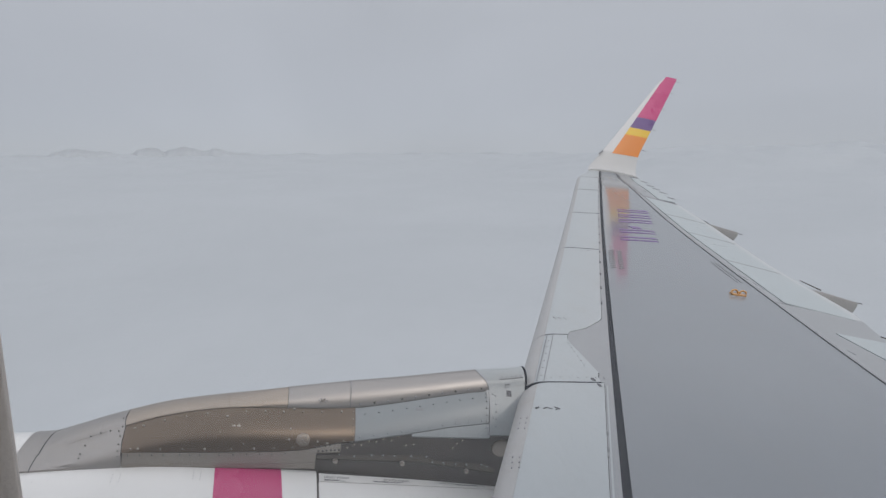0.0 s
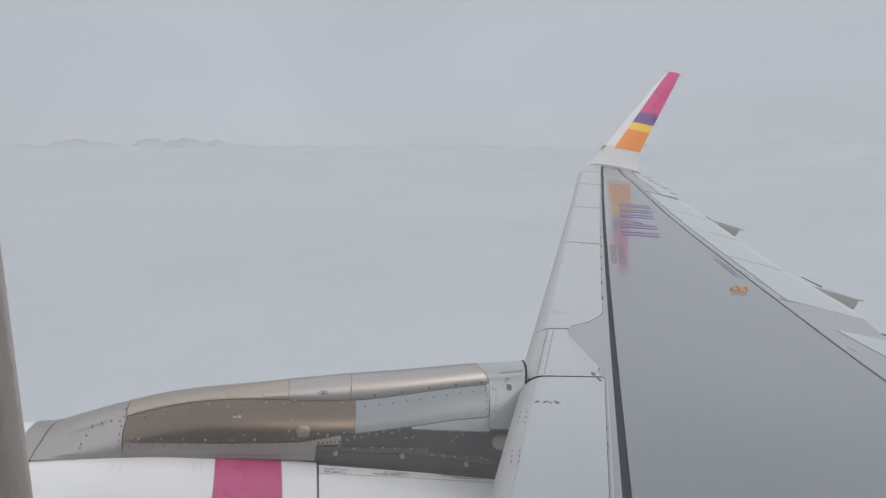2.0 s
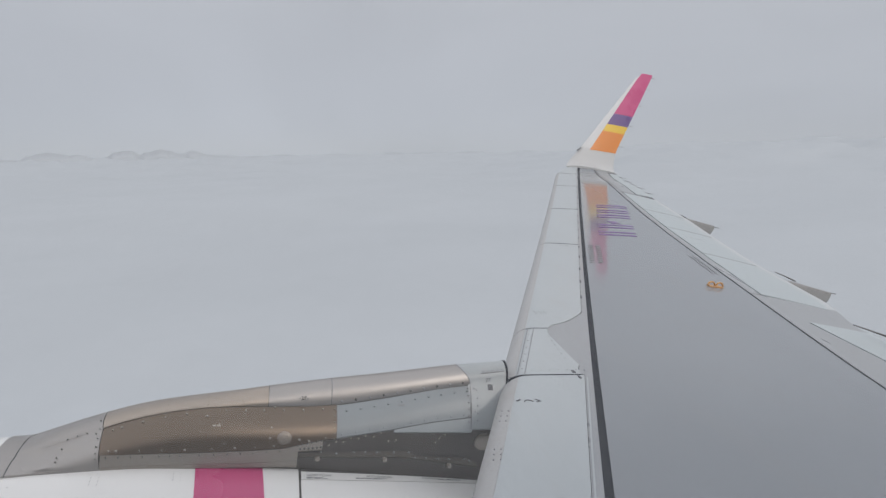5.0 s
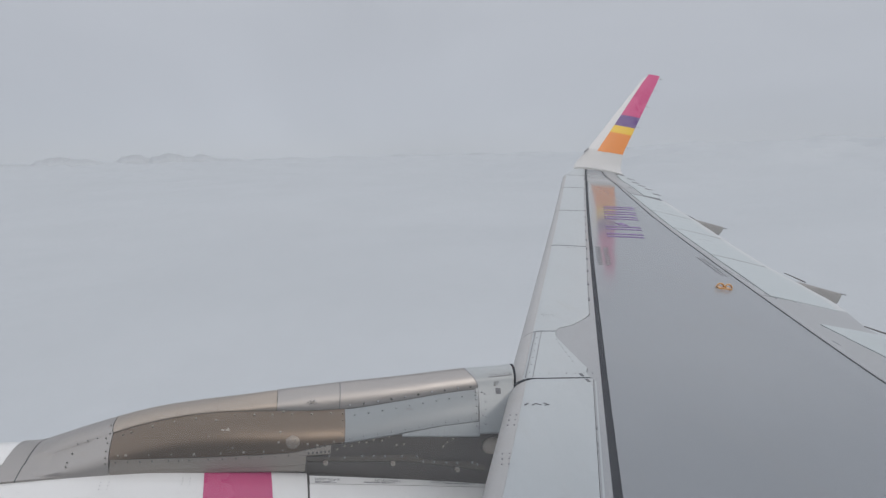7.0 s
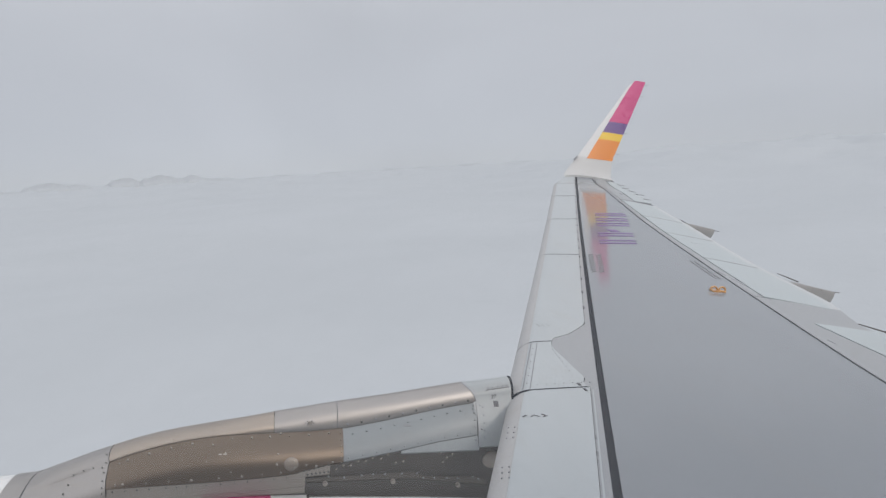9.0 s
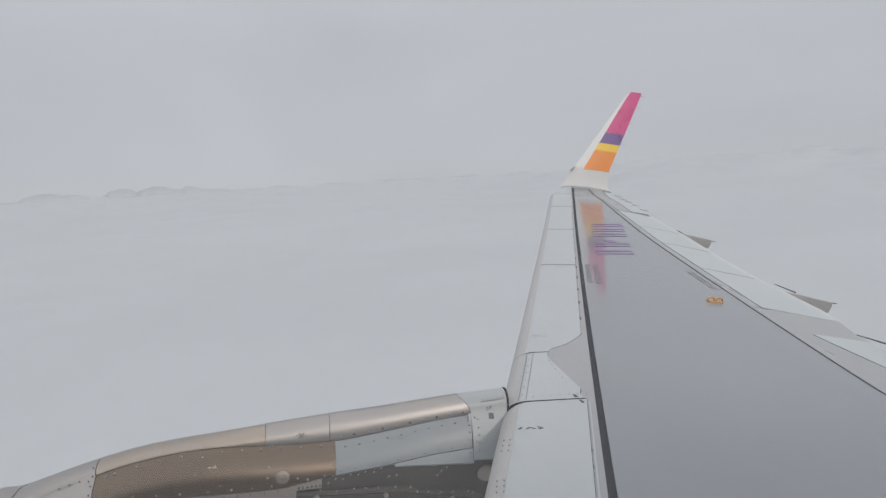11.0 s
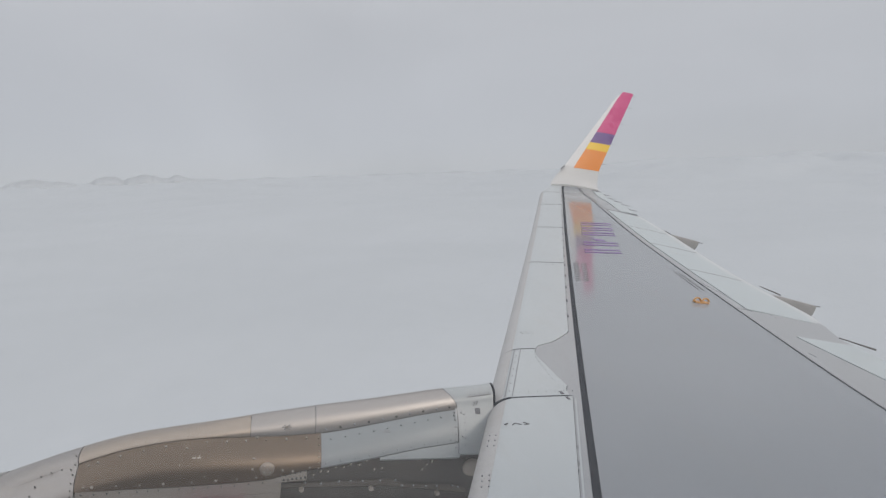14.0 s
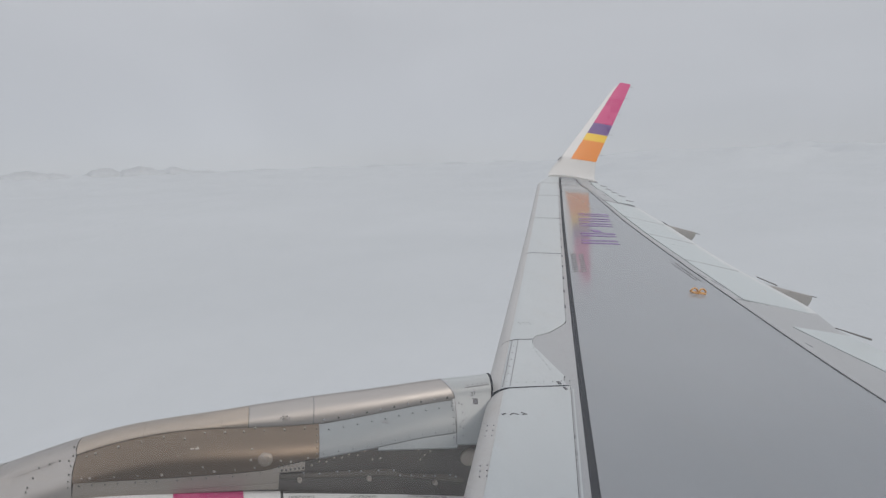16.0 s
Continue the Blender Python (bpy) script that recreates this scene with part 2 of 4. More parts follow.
def top_z(x, y):
    c = chord(x)
    k = min(max((LE(x) - y) / c, 0), 1.05)
    camber = 0.008 - (0.06 if k > 0.3 else 0.09) * (k - 0.3) ** 2
    outer = min(max((x - 9.5) / 4, 0.0), 1.0)
    camber += outer * (0.012 - 0.1 * (k - 0.4) ** 2 + 0.03 * (k - 0.5) - camber)
    # the last metres dip a little, then sweep up into the wing tip
    u = max(0.0, (x - 15.0) / 1.6)
    return -0.93 + 0.13 * (x - 4) + 0.0045 * (x - 4) ** 2 + c * camber - 0.3 * u * u * (1 - u)


def on_wing(x, y, lift=0.0):
    return Vector((x, y, top_z(x, y) + lift))


def slat_te(x):
    return -1.80 - 0.498 * (x - 4.342)


def seal_front(x):
    return -1.875 - 0.4935 * (x - 4.339)


def seal_back(x):
    return seal_front(x) - 0.052


REAR = [(1.9, -4.25), (6.0, -5.40), (7.39, -5.83), (8.05, -6.025), (8.9, -6.265), (9.8, -6.505), (10.9, -6.77), (12.2, -7.1), (14.45, -7.76), (16.85, -8.44)]


def rear_line(x):
    return lerp_table(REAR, x)


HINGE = [(1.9, -4.5), (8.15, -6.26), (9.2, -6.56), (10.2, -6.8), (11.45, -7.08), (13.92, -7.74), (16.85, -8.5)]


def hinge_line(x):
    return lerp_table(HINGE, x)


def strip(name, front, back, x0, x1, mat, parent, nx=12, ny=4, lift=0.0, thick=0.012, label="", x0_back=None, x1_back=None):
    """A panel on the wing between two chord lines; its ends may be slanted."""
    xb0 = x0 if x0_back is None else x0_back
    xb1 = x1 if x1_back is None else x1_back
    grid = []
    for i in range(nx + 1):
        u = i / nx
        row = []
        for j in range(ny + 1):
            v = j / ny
            xf, xb = x0 + (x1 - x0) * u, xb0 + (xb1 - xb0) * u
            x = xf + (xb - xf) * v
            y = front(xf) + (back(xb) - front(xf)) * v
            row.append(on_wing(x, y, lift))
        grid.append(row)
    verts, faces = solid(grid, lambda p: Vector((p.x, p.y, p.z - thick)))
    return part(name, verts, faces, mat, parent, label)


wing = thing("airplane_wing", (1.9, -3.2, -1.2), "pale grey airliner wing with a striped upturned tip in cloud", "wing")


def section(x, drop=0.014):
    """Closed outline of the wing core at x, upper side a little under the panels."""
    le, te = LE(x) - 0.3, TE(x) + 0.03
    c = le - te
    thick = (0.125 - 0.0018 * (x - 2)) * c
    ks = [0.0, 0.004, 0.012, 0.03, 0.06, 0.12, 0.2, 0.35, 0.5, 0.65, 0.8, 0.9, 1.0]
    up, low = [], []
    for k in ks:
        y = le - k * c
        nose = min(1, k / 0.06)
        fall = 0.055 * c * (1 - math.sqrt(max(0, 1 - (1 - nose) ** 2))) * 0.7
        up.append(Vector((x, y, top_z(x, y) - drop - fall)))
        t = thick * (math.sqrt(k) * 1.9 * (1 - k) ** 1.1 + 0.006)
        low.append(Vector((x, y, up[-1].z - t - 0.004)))
    return up + low[::-1][:-1]


verts, faces = loft([section(x) for x in (*np.linspace(1.7, 15.0, 24), *np.linspace(15.0, 16.6, 20)[1:])])
part("wing_core", verts, faces, GAP, wing)

# main skin between the seal and the rear spar
SLAT_BACK = [(1.7, slat_te(1.7)), (5.645, slat_te(5.645)), (5.66, -2.40), (5.81, -2.49), (6.435, -2.516), (6.614, -2.602), (6.72, -2.827),
             (6.908, -3.044), (6.97, slat_te(6.97)), (16.7, slat_te(16.7))]


def slat_back(x):
    return lerp_table(SLAT_BACK, x)


strip("upper_skin", seal_back, rear_line, 1.75, 16.62, WING_GREY, wing, nx=120, ny=14, label="semi-gloss grey upper skin")
strip("leading_panel", lambda x: slat_back(x) - 0.005, lambda x: seal_front(x) + 0.002, 1.75, 16.62, PANEL_GREY, wing, nx=700, ny=2, lift=-0.003)
strip("edge_bead", lambda x: slat_te(x) - 0.017, lambda x: slat_te(x) - 0.028, 1.75, 5.6, SLAT_PAINT, wing, nx=12, ny=1, lift=0.001, label="thin pale bead behind the slat")
strip("seal_strip", seal_front, lambda x: seal_back(x) + 0.003, 1.75, 16.62, SEAL, wing, nx=120, ny=1, lift=-0.004, label="dark rubber seal line")


def slat_ring(x, lift=0.003):
    le, back = LE(x) - (0.03 if x < 5.645 else 0.0) - 0.25 * (max(0.0, x - 15.95) / 0.65) ** 2, slat_back(x)
    scale = chord(x) / 5.0
    a, b = 0.20 * (0.5 + 0.5 * scale), 0.15 * (0.4 + 0.6 * scale)
    start = le - a
    ring = []
    for v in np.linspace(0, 1, 7):
        y = back + (start - back) * v
        ring.append(Vector((x, y, top_z(x, y) + lift)))
    z0 = top_z(x, start) + lift
    for w in np.linspace(0, math.pi * 0.62, 10)[1:]:
        y, drop = start + a * math.sin(w), b * (1 - math.cos(w))
        ring.append(Vector((x, y, z0 - drop)))
    ring.append(Vector((x, start - 0.05, z0 - 1.45 * b)))
    ring.append(Vector((x, back + 0.1, top_z(x, back) - 0.02)))
    ring.append(Vector((x, back, top_z(x, back) - 0.012)))
    return ring


def slat(name, x0, x1, label, mat=SLAT_PAINT):
    n = max(8, int((x1 - x0) * 14))
    verts, faces = loft([slat_ring(x) for x in np.linspace(x0, x1, n)])
    return part(name, verts, faces, mat, wing, label)


slats = [slat("inner_slat", 1.75, 5.64, "pale inboard leading edge slat"),
         slat("pylon_panel", 5.651, 6.548, "pale panel over the engine pylon")]
for a, b in ((6.556, 9.615), (9.63, 12.1), (12.117, 14.3), (14.318, 15.93), (15.948, 16.6)):
    slats.append(slat("outer_slat" if b < 16.5 else "tip_edge", a, b, "pale outboard leading edge slat"))
for a, b in ((5.638, 5.653), (6.545, 6.56), (9.61, 9.635), (12.095, 12.12), (14.295, 14.32), (15.925, 15.95)):
    verts, faces = loft([slat_ring(x, 0.0042) for x in (a, b)])
    part("joint_seal", verts, faces, SEAL if b < 6 else GAP, wing)


def nose_band(x0, x1):
    """The bare front of a slat, a thin sheet wrapped round its nose."""
    grid = []
    for x in np.linspace(x0, x1, max(4, int((x1 - x0) * 4))):
        ring = slat_ring(x, 0.005)[8:16]
        grid.append([p + Vector((0, 0.003, 0)) for p in ring])
    verts, faces = solid(grid, lambda p: p - Vector((0, 0.003, 0.003)))
    return part("nose_band", verts, faces, NOSE, wing, "slightly darker bare nose of the slat")


for a, b in ((1.76, 5.634), (5.656, 6.546), (6.558, 9.613), (9.632, 12.098), (12.119, 14.298), (14.32, 15.928)):
    nose_band(a, b)
for x in np.arange(7.4, 15.8, 0.52):
    y = slat_te(x) + 0.004
    verts, faces = solid([[on_wing(x + dx, y + dy - 0.5 * dx, 0.006) for dy in (0, -0.02)] for dx in (0, 0.07)], lambda p: p - Vector((0, 0, 0.012)))
    part("slat_tab", verts, faces, MARK_DARK, wing, smooth=False)

# rear panels, spoilers, flaps and aileron
strip("rear_panel", lambda x: rear_line(x) - 0.045, lambda x: hinge_line(x) + 0.006, 8.15, 16.6, PANEL_GREY, wing, nx=80, ny=2)
strip("inboard_rear_panel", lambda x: rear_line(x) - 0.045, lambda x: -6.14, 1.75, 7.27, PANEL_GREY, wing, nx=20, ny=5)
strip("corner_panel", lambda x: rear_line(x) - 0.045, lambda x: TE(x) + 0.02, 7.278, 8.135, PANEL_GREY, wing, nx=6, ny=8, x0_back=7.20, x1_back=7.95)
strip("inner_flap", lambda x: -6.16, TE, 1.75, 7.262, FLAP_PAINT, wing, nx=20, ny=6, lift=0.004, x1_back=7.18, label="pale inboard flap")
for a, b in ((8.16, 9.945), (9.96, 11.445), (11.46, 12.715), (12.73, 14.18)):
    strip("spoiler", lambda x: hinge_line(x) - 0.012, lambda x: TE(x) + 0.16, a, b, FLAP_PAINT, wing, nx=8, ny=5, lift=0.004,
          x0_back=a - 0.24, x1_back=b - 0.24, label="pale blue-grey spoiler panel")
strip("outer_flap", lambda x: TE(x) + 0.15, TE, 7.92, 14.0, FLAP_EDGE, wing, nx=24, ny=2, lift=-0.004)
AIL = [(14.2, -8.17), (16.9, -8.87)]
strip("tip_panel", lambda x: hinge_line(x) - 0.01, lambda x: lerp_table(AIL, x) + 0.012, 14.2, 16.6, PANEL_GREY, wing, nx=30, ny=2)
strip("aileron", lambda x: lerp_table(AIL, x) - 0.014, TE, 14.21, 16.5, FLAP_PAINT, wing, nx=30, ny=3, lift=0.002, label="pale aileron at the wing tip")

# upturned wing tip
TIP_PATH = [(16.585, 1.415), (16.68, 1.44), (16.76, 1.50), (16.82, 1.62), (16.855, 1.78), (16.88, 1.95)] + [
    (16.88 + 0.73 * k / 8, 1.95 + 2.31 * k / 8) for k in range(1, 9)]
TIP_LE = [(1.40, -7.60), (1.5, -7.68), (1.88, -8.0), (4.16, -9.84), (4.26, -10.0)]
TIP_TE = [(1.40, -9.04), (1.97, -9.11), (3.0, -9.67), (4.26, -10.35)]


def tip_ring(x, z, nx, nz, grow=0.0, front=None):
    le, te = lerp_table(TIP_LE, z), lerp_table(TIP_TE, z)
    c = le - te
    k0 = 0.0 if front is None else max(0.0, (le - front) / c)
    ks = [k0 + (1 - k0) * q for q in (0, 0.02, 0.07, 0.18, 0.35, 0.6, 0.85, 1.0)]
    def half(k):
        return 0.05 * c * (math.sqrt(k) * 2.3 * (1 - k) ** 0.9 + 0.05) + grow
    a = [Vector((x + nx * half(k), le - k * c, z + nz * half(k))) for k in ks]
    b = [Vector((x - nx * half(k), le - k * c, z - nz * half(k))) for k in ks]
    return a + b[::-1]


def tip_frame(z):
    """Place and inward normal on the path at height z."""
    for (xa, za), (xb, zb) in zip(TIP_PATH, TIP_PATH[1:]):
        if z <= zb or (xb, zb) == TIP_PATH[-1]:
            u = (z - za) / (zb - za)
            d = Vector((xb - xa, zb - za)).normalized()
            return xa + (xb - xa) * u, -d.y, d.x
    return None


winglet_rings = []
for i, (x, z) in enumerate(TIP_PATH):
    p, q = TIP_PATH[max(0, i - 1)], TIP_PATH[min(len(TIP_PATH) - 1, i + 1)]
    d = Vector((q[0] - p[0], q[1] - p[1])).normalized()
    winglet_rings.append(tip_ring(x, z, -d.y, d.x))
verts, faces = loft(winglet_rings)
winglet = part("winglet", verts, faces, TIP_WHITE, wing, "white upturned winglet with coloured bands")
rings = []
for z in np.linspace(1.97, 4.255, 14):
    x, nx, nz = tip_frame(z)
    rings.append(tip_ring(x, z, nx, nz, 0.003))
verts, faces = loft(rings)
part("leading_edge_strip", verts, faces, GLINT_WHITE, winglet, "white leading edge with painted-in glint")
for name, z0, z1, mat, label in (("orange_band", 1.94, 2.485, ORANGE, "orange band"), ("yellow_band", 2.485, 2.69, YELLOW, "yellow band"),
                                 ("purple_band", 2.69, 3.0, PURPLE, "dark purple band"), ("magenta_band", 3.0, 4.268, MAGENTA, "magenta band")):
    rings = []
    for z in np.linspace(z0, z1, 6):
        x, nx, nz = tip_frame(z)
        front = -8.303 - 0.707 * (z - 1.91)
        rings.append(tip_ring(x, z, nx, nz, 0.006, front))
    verts, faces = loft(rings)
    part(name, verts, faces, mat, winglet, label)
x, nx, nz = tip_frame(1.9)
verts, faces = loft([[Vector((x - 0.01 + nx * r, -7.95 - dy, 1.86 + dy * 0.9 + s)) for r, s in ((0.0, -0.02), (0.06, -0.01), (0.05, 0.02), (0.0, 0.03))] for dy in (0.02, 0.07, 0.11)])
part("position_light", verts, faces, PRIMER, winglet, "small grey light cover")
for z in (2.15, 2.75, 3.35, 3.85, 4.2):
    x, nx, nz = tip_frame(z)
    y = lerp_table(TIP_TE, z)
    verts, faces = rod((x, y + 0.02, z), (x + 0.02, y - 0.15, z - 0.012), 0.006, 0.003, 6)
    part("static_wick", verts, faces, DARK_BOLT, winglet, "thin dark discharge wick")
for x in (14.6, 15.1, 15.55, 15.95, 16.3):
    a = on_wing(x, TE(x) + 0.05, 0.01)
    verts, faces = rod(a, a + Vector((0.03, -0.24, -0.01)), 0.007, 0.004, 6)
    part("static_wick", verts, faces, DARK_BOLT, wing, "thin dark discharge wick")


# flap track fairings
def fairing(x, keys, label):
    """A pod under the flap: keys are y, upper and lower height, half width, from front to tail."""
    rings = []
    for y, zt, zb, w in keys:
        zc, h = (zt + zb) / 2, (zt - zb) / 2
        ring = []
        for j in range(16):
            a = j * 2 * math.pi / 16
            cx, cz = math.cos(a), math.sin(a)
            ring.append(Vector((x + w * math.copysign(abs(cx) ** 0.4, cx), y, zc + h * math.copysign(abs(cz) ** 0.4, cz))))
        rings.append(ring)
    verts, faces = loft(rings)
    pod = part("flap_fairing", verts, faces, CREAM_SHADED, wing, label)
    y1, zt, zb, w = keys[-1]
    zc = (zt + zb) / 2
    verts, faces = rod((x, y1 + 0.02, zc + 0.03), (x, y1 - 0.19, zc + 0.01), 0.009, 0.006, 6)
    part("static_wick", verts, faces, DARK_BOLT, pod, "thin dark discharge wick")
    for k in range(3):
        y = y1 + 0.1 + 0.17 * k
        verts, faces = rod((x - w * 0.8, y, zt - 0.02 + 0.03 * k), (x - w * 1.15, y, zt - 0.015 + 0.03 * k), 0.006, 0.006, 6)
        part("bolt", verts, faces, DARK_BOLT, pod)
    return pod


fairing(12.8, ((-7.6, 0.30, 0.15, 0.03), (-8.2, 0.42, 0.12, 0.09), (-8.42, 0.5, 0.12, 0.1), (-9.09, 0.412, 0.22, 0.1), (-9.15, 0.402, 0.3, 0.09)), "flap track fairing painted in its shaded grey, behind the flap")
fairing(9.3, ((-7.0, -0.5, -0.7, 0.05), (-7.7, -0.27, -0.68, 0.09), (-7.85, -0.243, -0.68, 0.1), (-8.52, -0.345, -0.52, 0.1), (-8.57, -0.357, -0.43, 0.09)), "flap track fairing painted in its shaded grey, behind the flap")
for a, b in (((9.45, -7.69, -0.143), (9.4, -8.05, -0.25)), ((12.72, -8.315, 0.545), (12.72, -8.45, 0.49)), ((6.9, -6.36, -0.41), (6.88, -6.88, -0.52))):
    verts, faces = rod(a, b, 0.006, 0.011, 8)
    part("hinge_arm", verts, faces, DARK_BOLT, wing, "dark hinge arm at the flap edge")

# escape rope hook, two small humps on one plate
hook = thing("rope_hook", on_wing(8.23, -5.62), "orange painted rope hook on the grey wing skin", "hook")
verts, faces = solid([[on_wing(8.19 + 0.07 * i, -5.52 - 0.2 * j, 0.012) for j in (0, 1)] for i in (0, 1)], lambda p: p - Vector((0, 0, 0.013)))
part("base_plate", verts, faces, HOOK, hook, smooth=False)
for y in (-5.56, -5.68):
    rings = []
    for k in range(9):
        a = math.pi * k / 8
        c = on_wing(8.22, y, 0.012) + Vector((0, 0.05 * math.cos(a), 0.046 * math.sin(a)))
        rings.append([c + 0.012 * (math.cos(w) * Vector((1, 0, 0)) + math.sin(w) * Vector((0, math.cos(a), math.sin(a)))) for w in np.linspace(0, 2 * math.pi, 9)[:-1]])
    verts, faces = loft(rings)
    part("loop", verts, faces, HOOK, hook)


# painted markings, plain bars
def bar(x0, y0, x1, y1, w, mat, parent, name="marking", lift=0.005):
    """A thin bar on the wing skin from one point to another."""
    a, b = Vector((x0, y0)), Vector((x1, y1))
    d = (b - a)
    s = Vector((-d.y, d.x)).normalized() * w / 2
    n = max(1, int(d.length / 0.3))
    grid = [[on_wing(*(a + d * i / n + s * j), lift) for j in (-1, 1)] for i in range(n + 1)]
    verts, faces = solid(grid, lambda p: p - Vector((0, 0, 0.004)))
    return part(name, verts, faces, mat, parent, smooth=False)


# large purple letters' bars
for i, (xa, wide) in enumerate(((10.35, 2), (10.85, 2), (11.25, 1), (11.6, 2), (12.0, 2), (12.42, 2))):
    yf = -5.17 - 0.515 * (xa - 10.37)
    deep = 0.72
    if wide == 1:
        bar(xa, yf - 0.22, xa + 0.02, yf - 0.4, 0.14, MARK_PURPLE, wing)
        continue
    for dx in (0.0, 0.17):
        bar(xa + dx, yf - 0.5 * dx, xa + dx + 0.12, yf - deep - 0.5 * dx, 0.058, MARK_PURPLE, wing)
# dark seams between the spoilers and at the aileron
for x, wide in ((9.952, 0.03), (11.452, 0.03), (12.722, 0.03), (14.195, 0.1)):
    bar(x, hinge_line(x) - 0.015, x - 0.24, TE(x) + 0.17, wide, STENCIL, wing, name="seam_seal", lift=0.006)
# small stencil columns beside the seal
for col in range(2):
    for k in range(9):
        x = 8.78 + 0.105 * k
        y = seal_back(x) - 0.05 - 0.12 * col
        bar(x, y, x + 0.055, y - 0.027 - 0.06, 0.03, STENCIL, wing)
        bar(x + 0.01, y - 0.02, x + 0.06, y - 0.09, 0.016, MARK_DARK, wing)
for row in range(2):
    for k in range(13):
        x = 8.82 + 0.068 * k
        y = rear_line(x) + 0.1 + 0.075 * row
        bar(x, y, x + 0.034 + 0.012 * (k % 3), y - 0.012, 0.026, STENCIL, wing)

# marks and rivets on the slats


def rivet(x, y, r=0.008, mat=DARK_BOLT, parent=wing, lift=0.006):
    c = on_wing(x, y, lift)
    ring = [[c + Vector((r * math.cos(k * math.pi / 4), r * math.sin(k * math.pi / 4), dz)) for k in range(8)] for dz in (-0.006, 0.001)]
    verts, faces = loft(ring)
    return part("rivet", verts, faces, mat, parent, smooth=False)


for x0, y0, x1, y1 in ((5.27, -1.77, 5.285, -1.8), (5.26, -1.82, 5.28, -1.85), (5.28, -1.85, 5.255, -1.88), (5.285, -1.905, 5.255, -1.935), (5.25, -1.9, 5.262, -1.93)):
    bar(x0, y0, x1, y1, 0.008, MARK_DARK, wing, lift=0.006)
bar(5.69, -2.372, 5.69, -2.395, 0.04, MARK_DARK, wing, lift=0.008)
bar(5.6, -2.378, 5.6, -2.396, 0.04, MARK_DARK, wing, lift=0.008)
for off in (0.135, 0.19):
    bar(5.665, LE(5.665) - off, 6.535, LE(6.535) - off, 0.005, STENCIL, wing, name="panel_seam", lift=0.006)
for k in range(7):
    rivet(5.75 + 0.13 * k, LE(5.75 + 0.13 * k) - 0.16, 0.0045, PRIMER)
    rivet(5.72, LE(5.72) - 0.24 - 0.07 * k, 0.004, PRIMER)
for k in range(6):
    rivet(5.93 + 0.085 * k, -2.43 - 0.012 * k, 0.005, PRIMER)
for k in range(3):
    for j in range(2):
        rivet(5.02 + 0.06 * k, LE(5.0) - 0.1 - 0.04 * j - 0.03 * k, 0.004, PRIMER, lift=0.009)
        rivet(4.62 + 0.05 * k, LE(4.6) - 0.12 - 0.04 * j - 0.02 * k, 0.004, PRIMER, lift=0.009)
        rivet(6.92 + 0.04 * j, -2.62 - 0.05 * k, 0.006, PRIMER)
for x in (9.58, 12.06, 14.26):
    for k in range(2):
        rivet(x - 0.06, slat_te(x) + 0.2 + 0.1 * k, 0.012, PRIMER)

# ---- engine pylon ----
pylon = thing("engine_pylon", (5.75, -0.3, -1.3), "bare metal and grey pylon fairing between engine and wing", "pylon")
SPINE = [(-2.4, -0.49), (-1.85, -0.629), (-1.5, -0.668), (-1.0, -0.744), (-0.65, -0.789), (-0.3, -0.844), (0.0, -0.9), (0.25, -0.943), (0.45, -0.978), (0.65, -1.04), (0.85, -1.108), (1.05, -1.2), (1.15, -1.238), (1.25, -1.27), (1.6, -1.3)]
FOOT = [(-2.4, -1.42), (-1.6, -1.40), (-0.5, -1.30), (0.65, -1.3), (1.2, -1.31), (1.6, -1.33)]
HALF = [(-2.4, 0.2), (-1.7, 0.24), (-0.7, 0.26), (0.4, 0.27), (0.65, 0.288), (0.85, 0.306), (1.15, 0.338), (1.35, 0.3), (1.6, 0.2)]
CREASE = [(-2.4, -0.669), (-1.6, -0.769), (-1.356, -0.803), (-1.02, -0.868), (-0.7, -0.925), (-0.49, -0.938), (-0.285, -0.943), (-0.12, -0.945), (0.04, -0.949), (0.19, -0.965), (0.34, -0.991), (0.49, -1.027), (0.63, -1.073), (0.77, -1.128), (1.1, -1.25), (1.6, -1.32)]
SHOULDER = 0.42


def smooth_table(table, y):
    return sum(k * lerp_table(table, y + d) for d, k in ((-0.12, 1), (-0.06, 2), (0.0, 2), (0.06, 2), (0.12, 1))) / 8


AXIS = (5.75, -2.40)
COWL = [(-2.6, 0.86), (-1.7, 1.02), (-0.5, 1.13), (0.4, 1.17), (1.2, 1.17), (1.9, 1.13), (2.4, 1.05), (2.62, 0.93)]


def cowl_radius(y):
    return smooth_table(COWL, y)


def cowl_point(y, a, lift=0.0):
    """a: degrees round from the top, positive towards the cabin."""
    a = (a + 180) % 360 - 180
    r = cowl_radius(y) * (1 - 0.1 * ramp(-a / 35) * ramp((180 + a) / 90)) + lift
    return Vector((AXIS[0] - r * math.sin(radians(a)), y, AXIS[1] + r * math.cos(radians(a))))


def pylon_heights(y):
    zs, zf = smooth_table(SPINE, y), smooth_table(FOOT, y)
    return zs, min(smooth_table(CREASE, y), zs - 0.014), zf


def pylon_point(y, w, lift=0.0):
    """The pylon's side; its front end melts into the cowl's crown."""
    p = pylon_side(y, w, lift)
    if y < 0.98:
        return p
    return p.lerp(cowl_point(y, 16.4 * (1 - 2 * w / math.pi), lift + 0.008), ramp((y - 0.98) / 0.19))


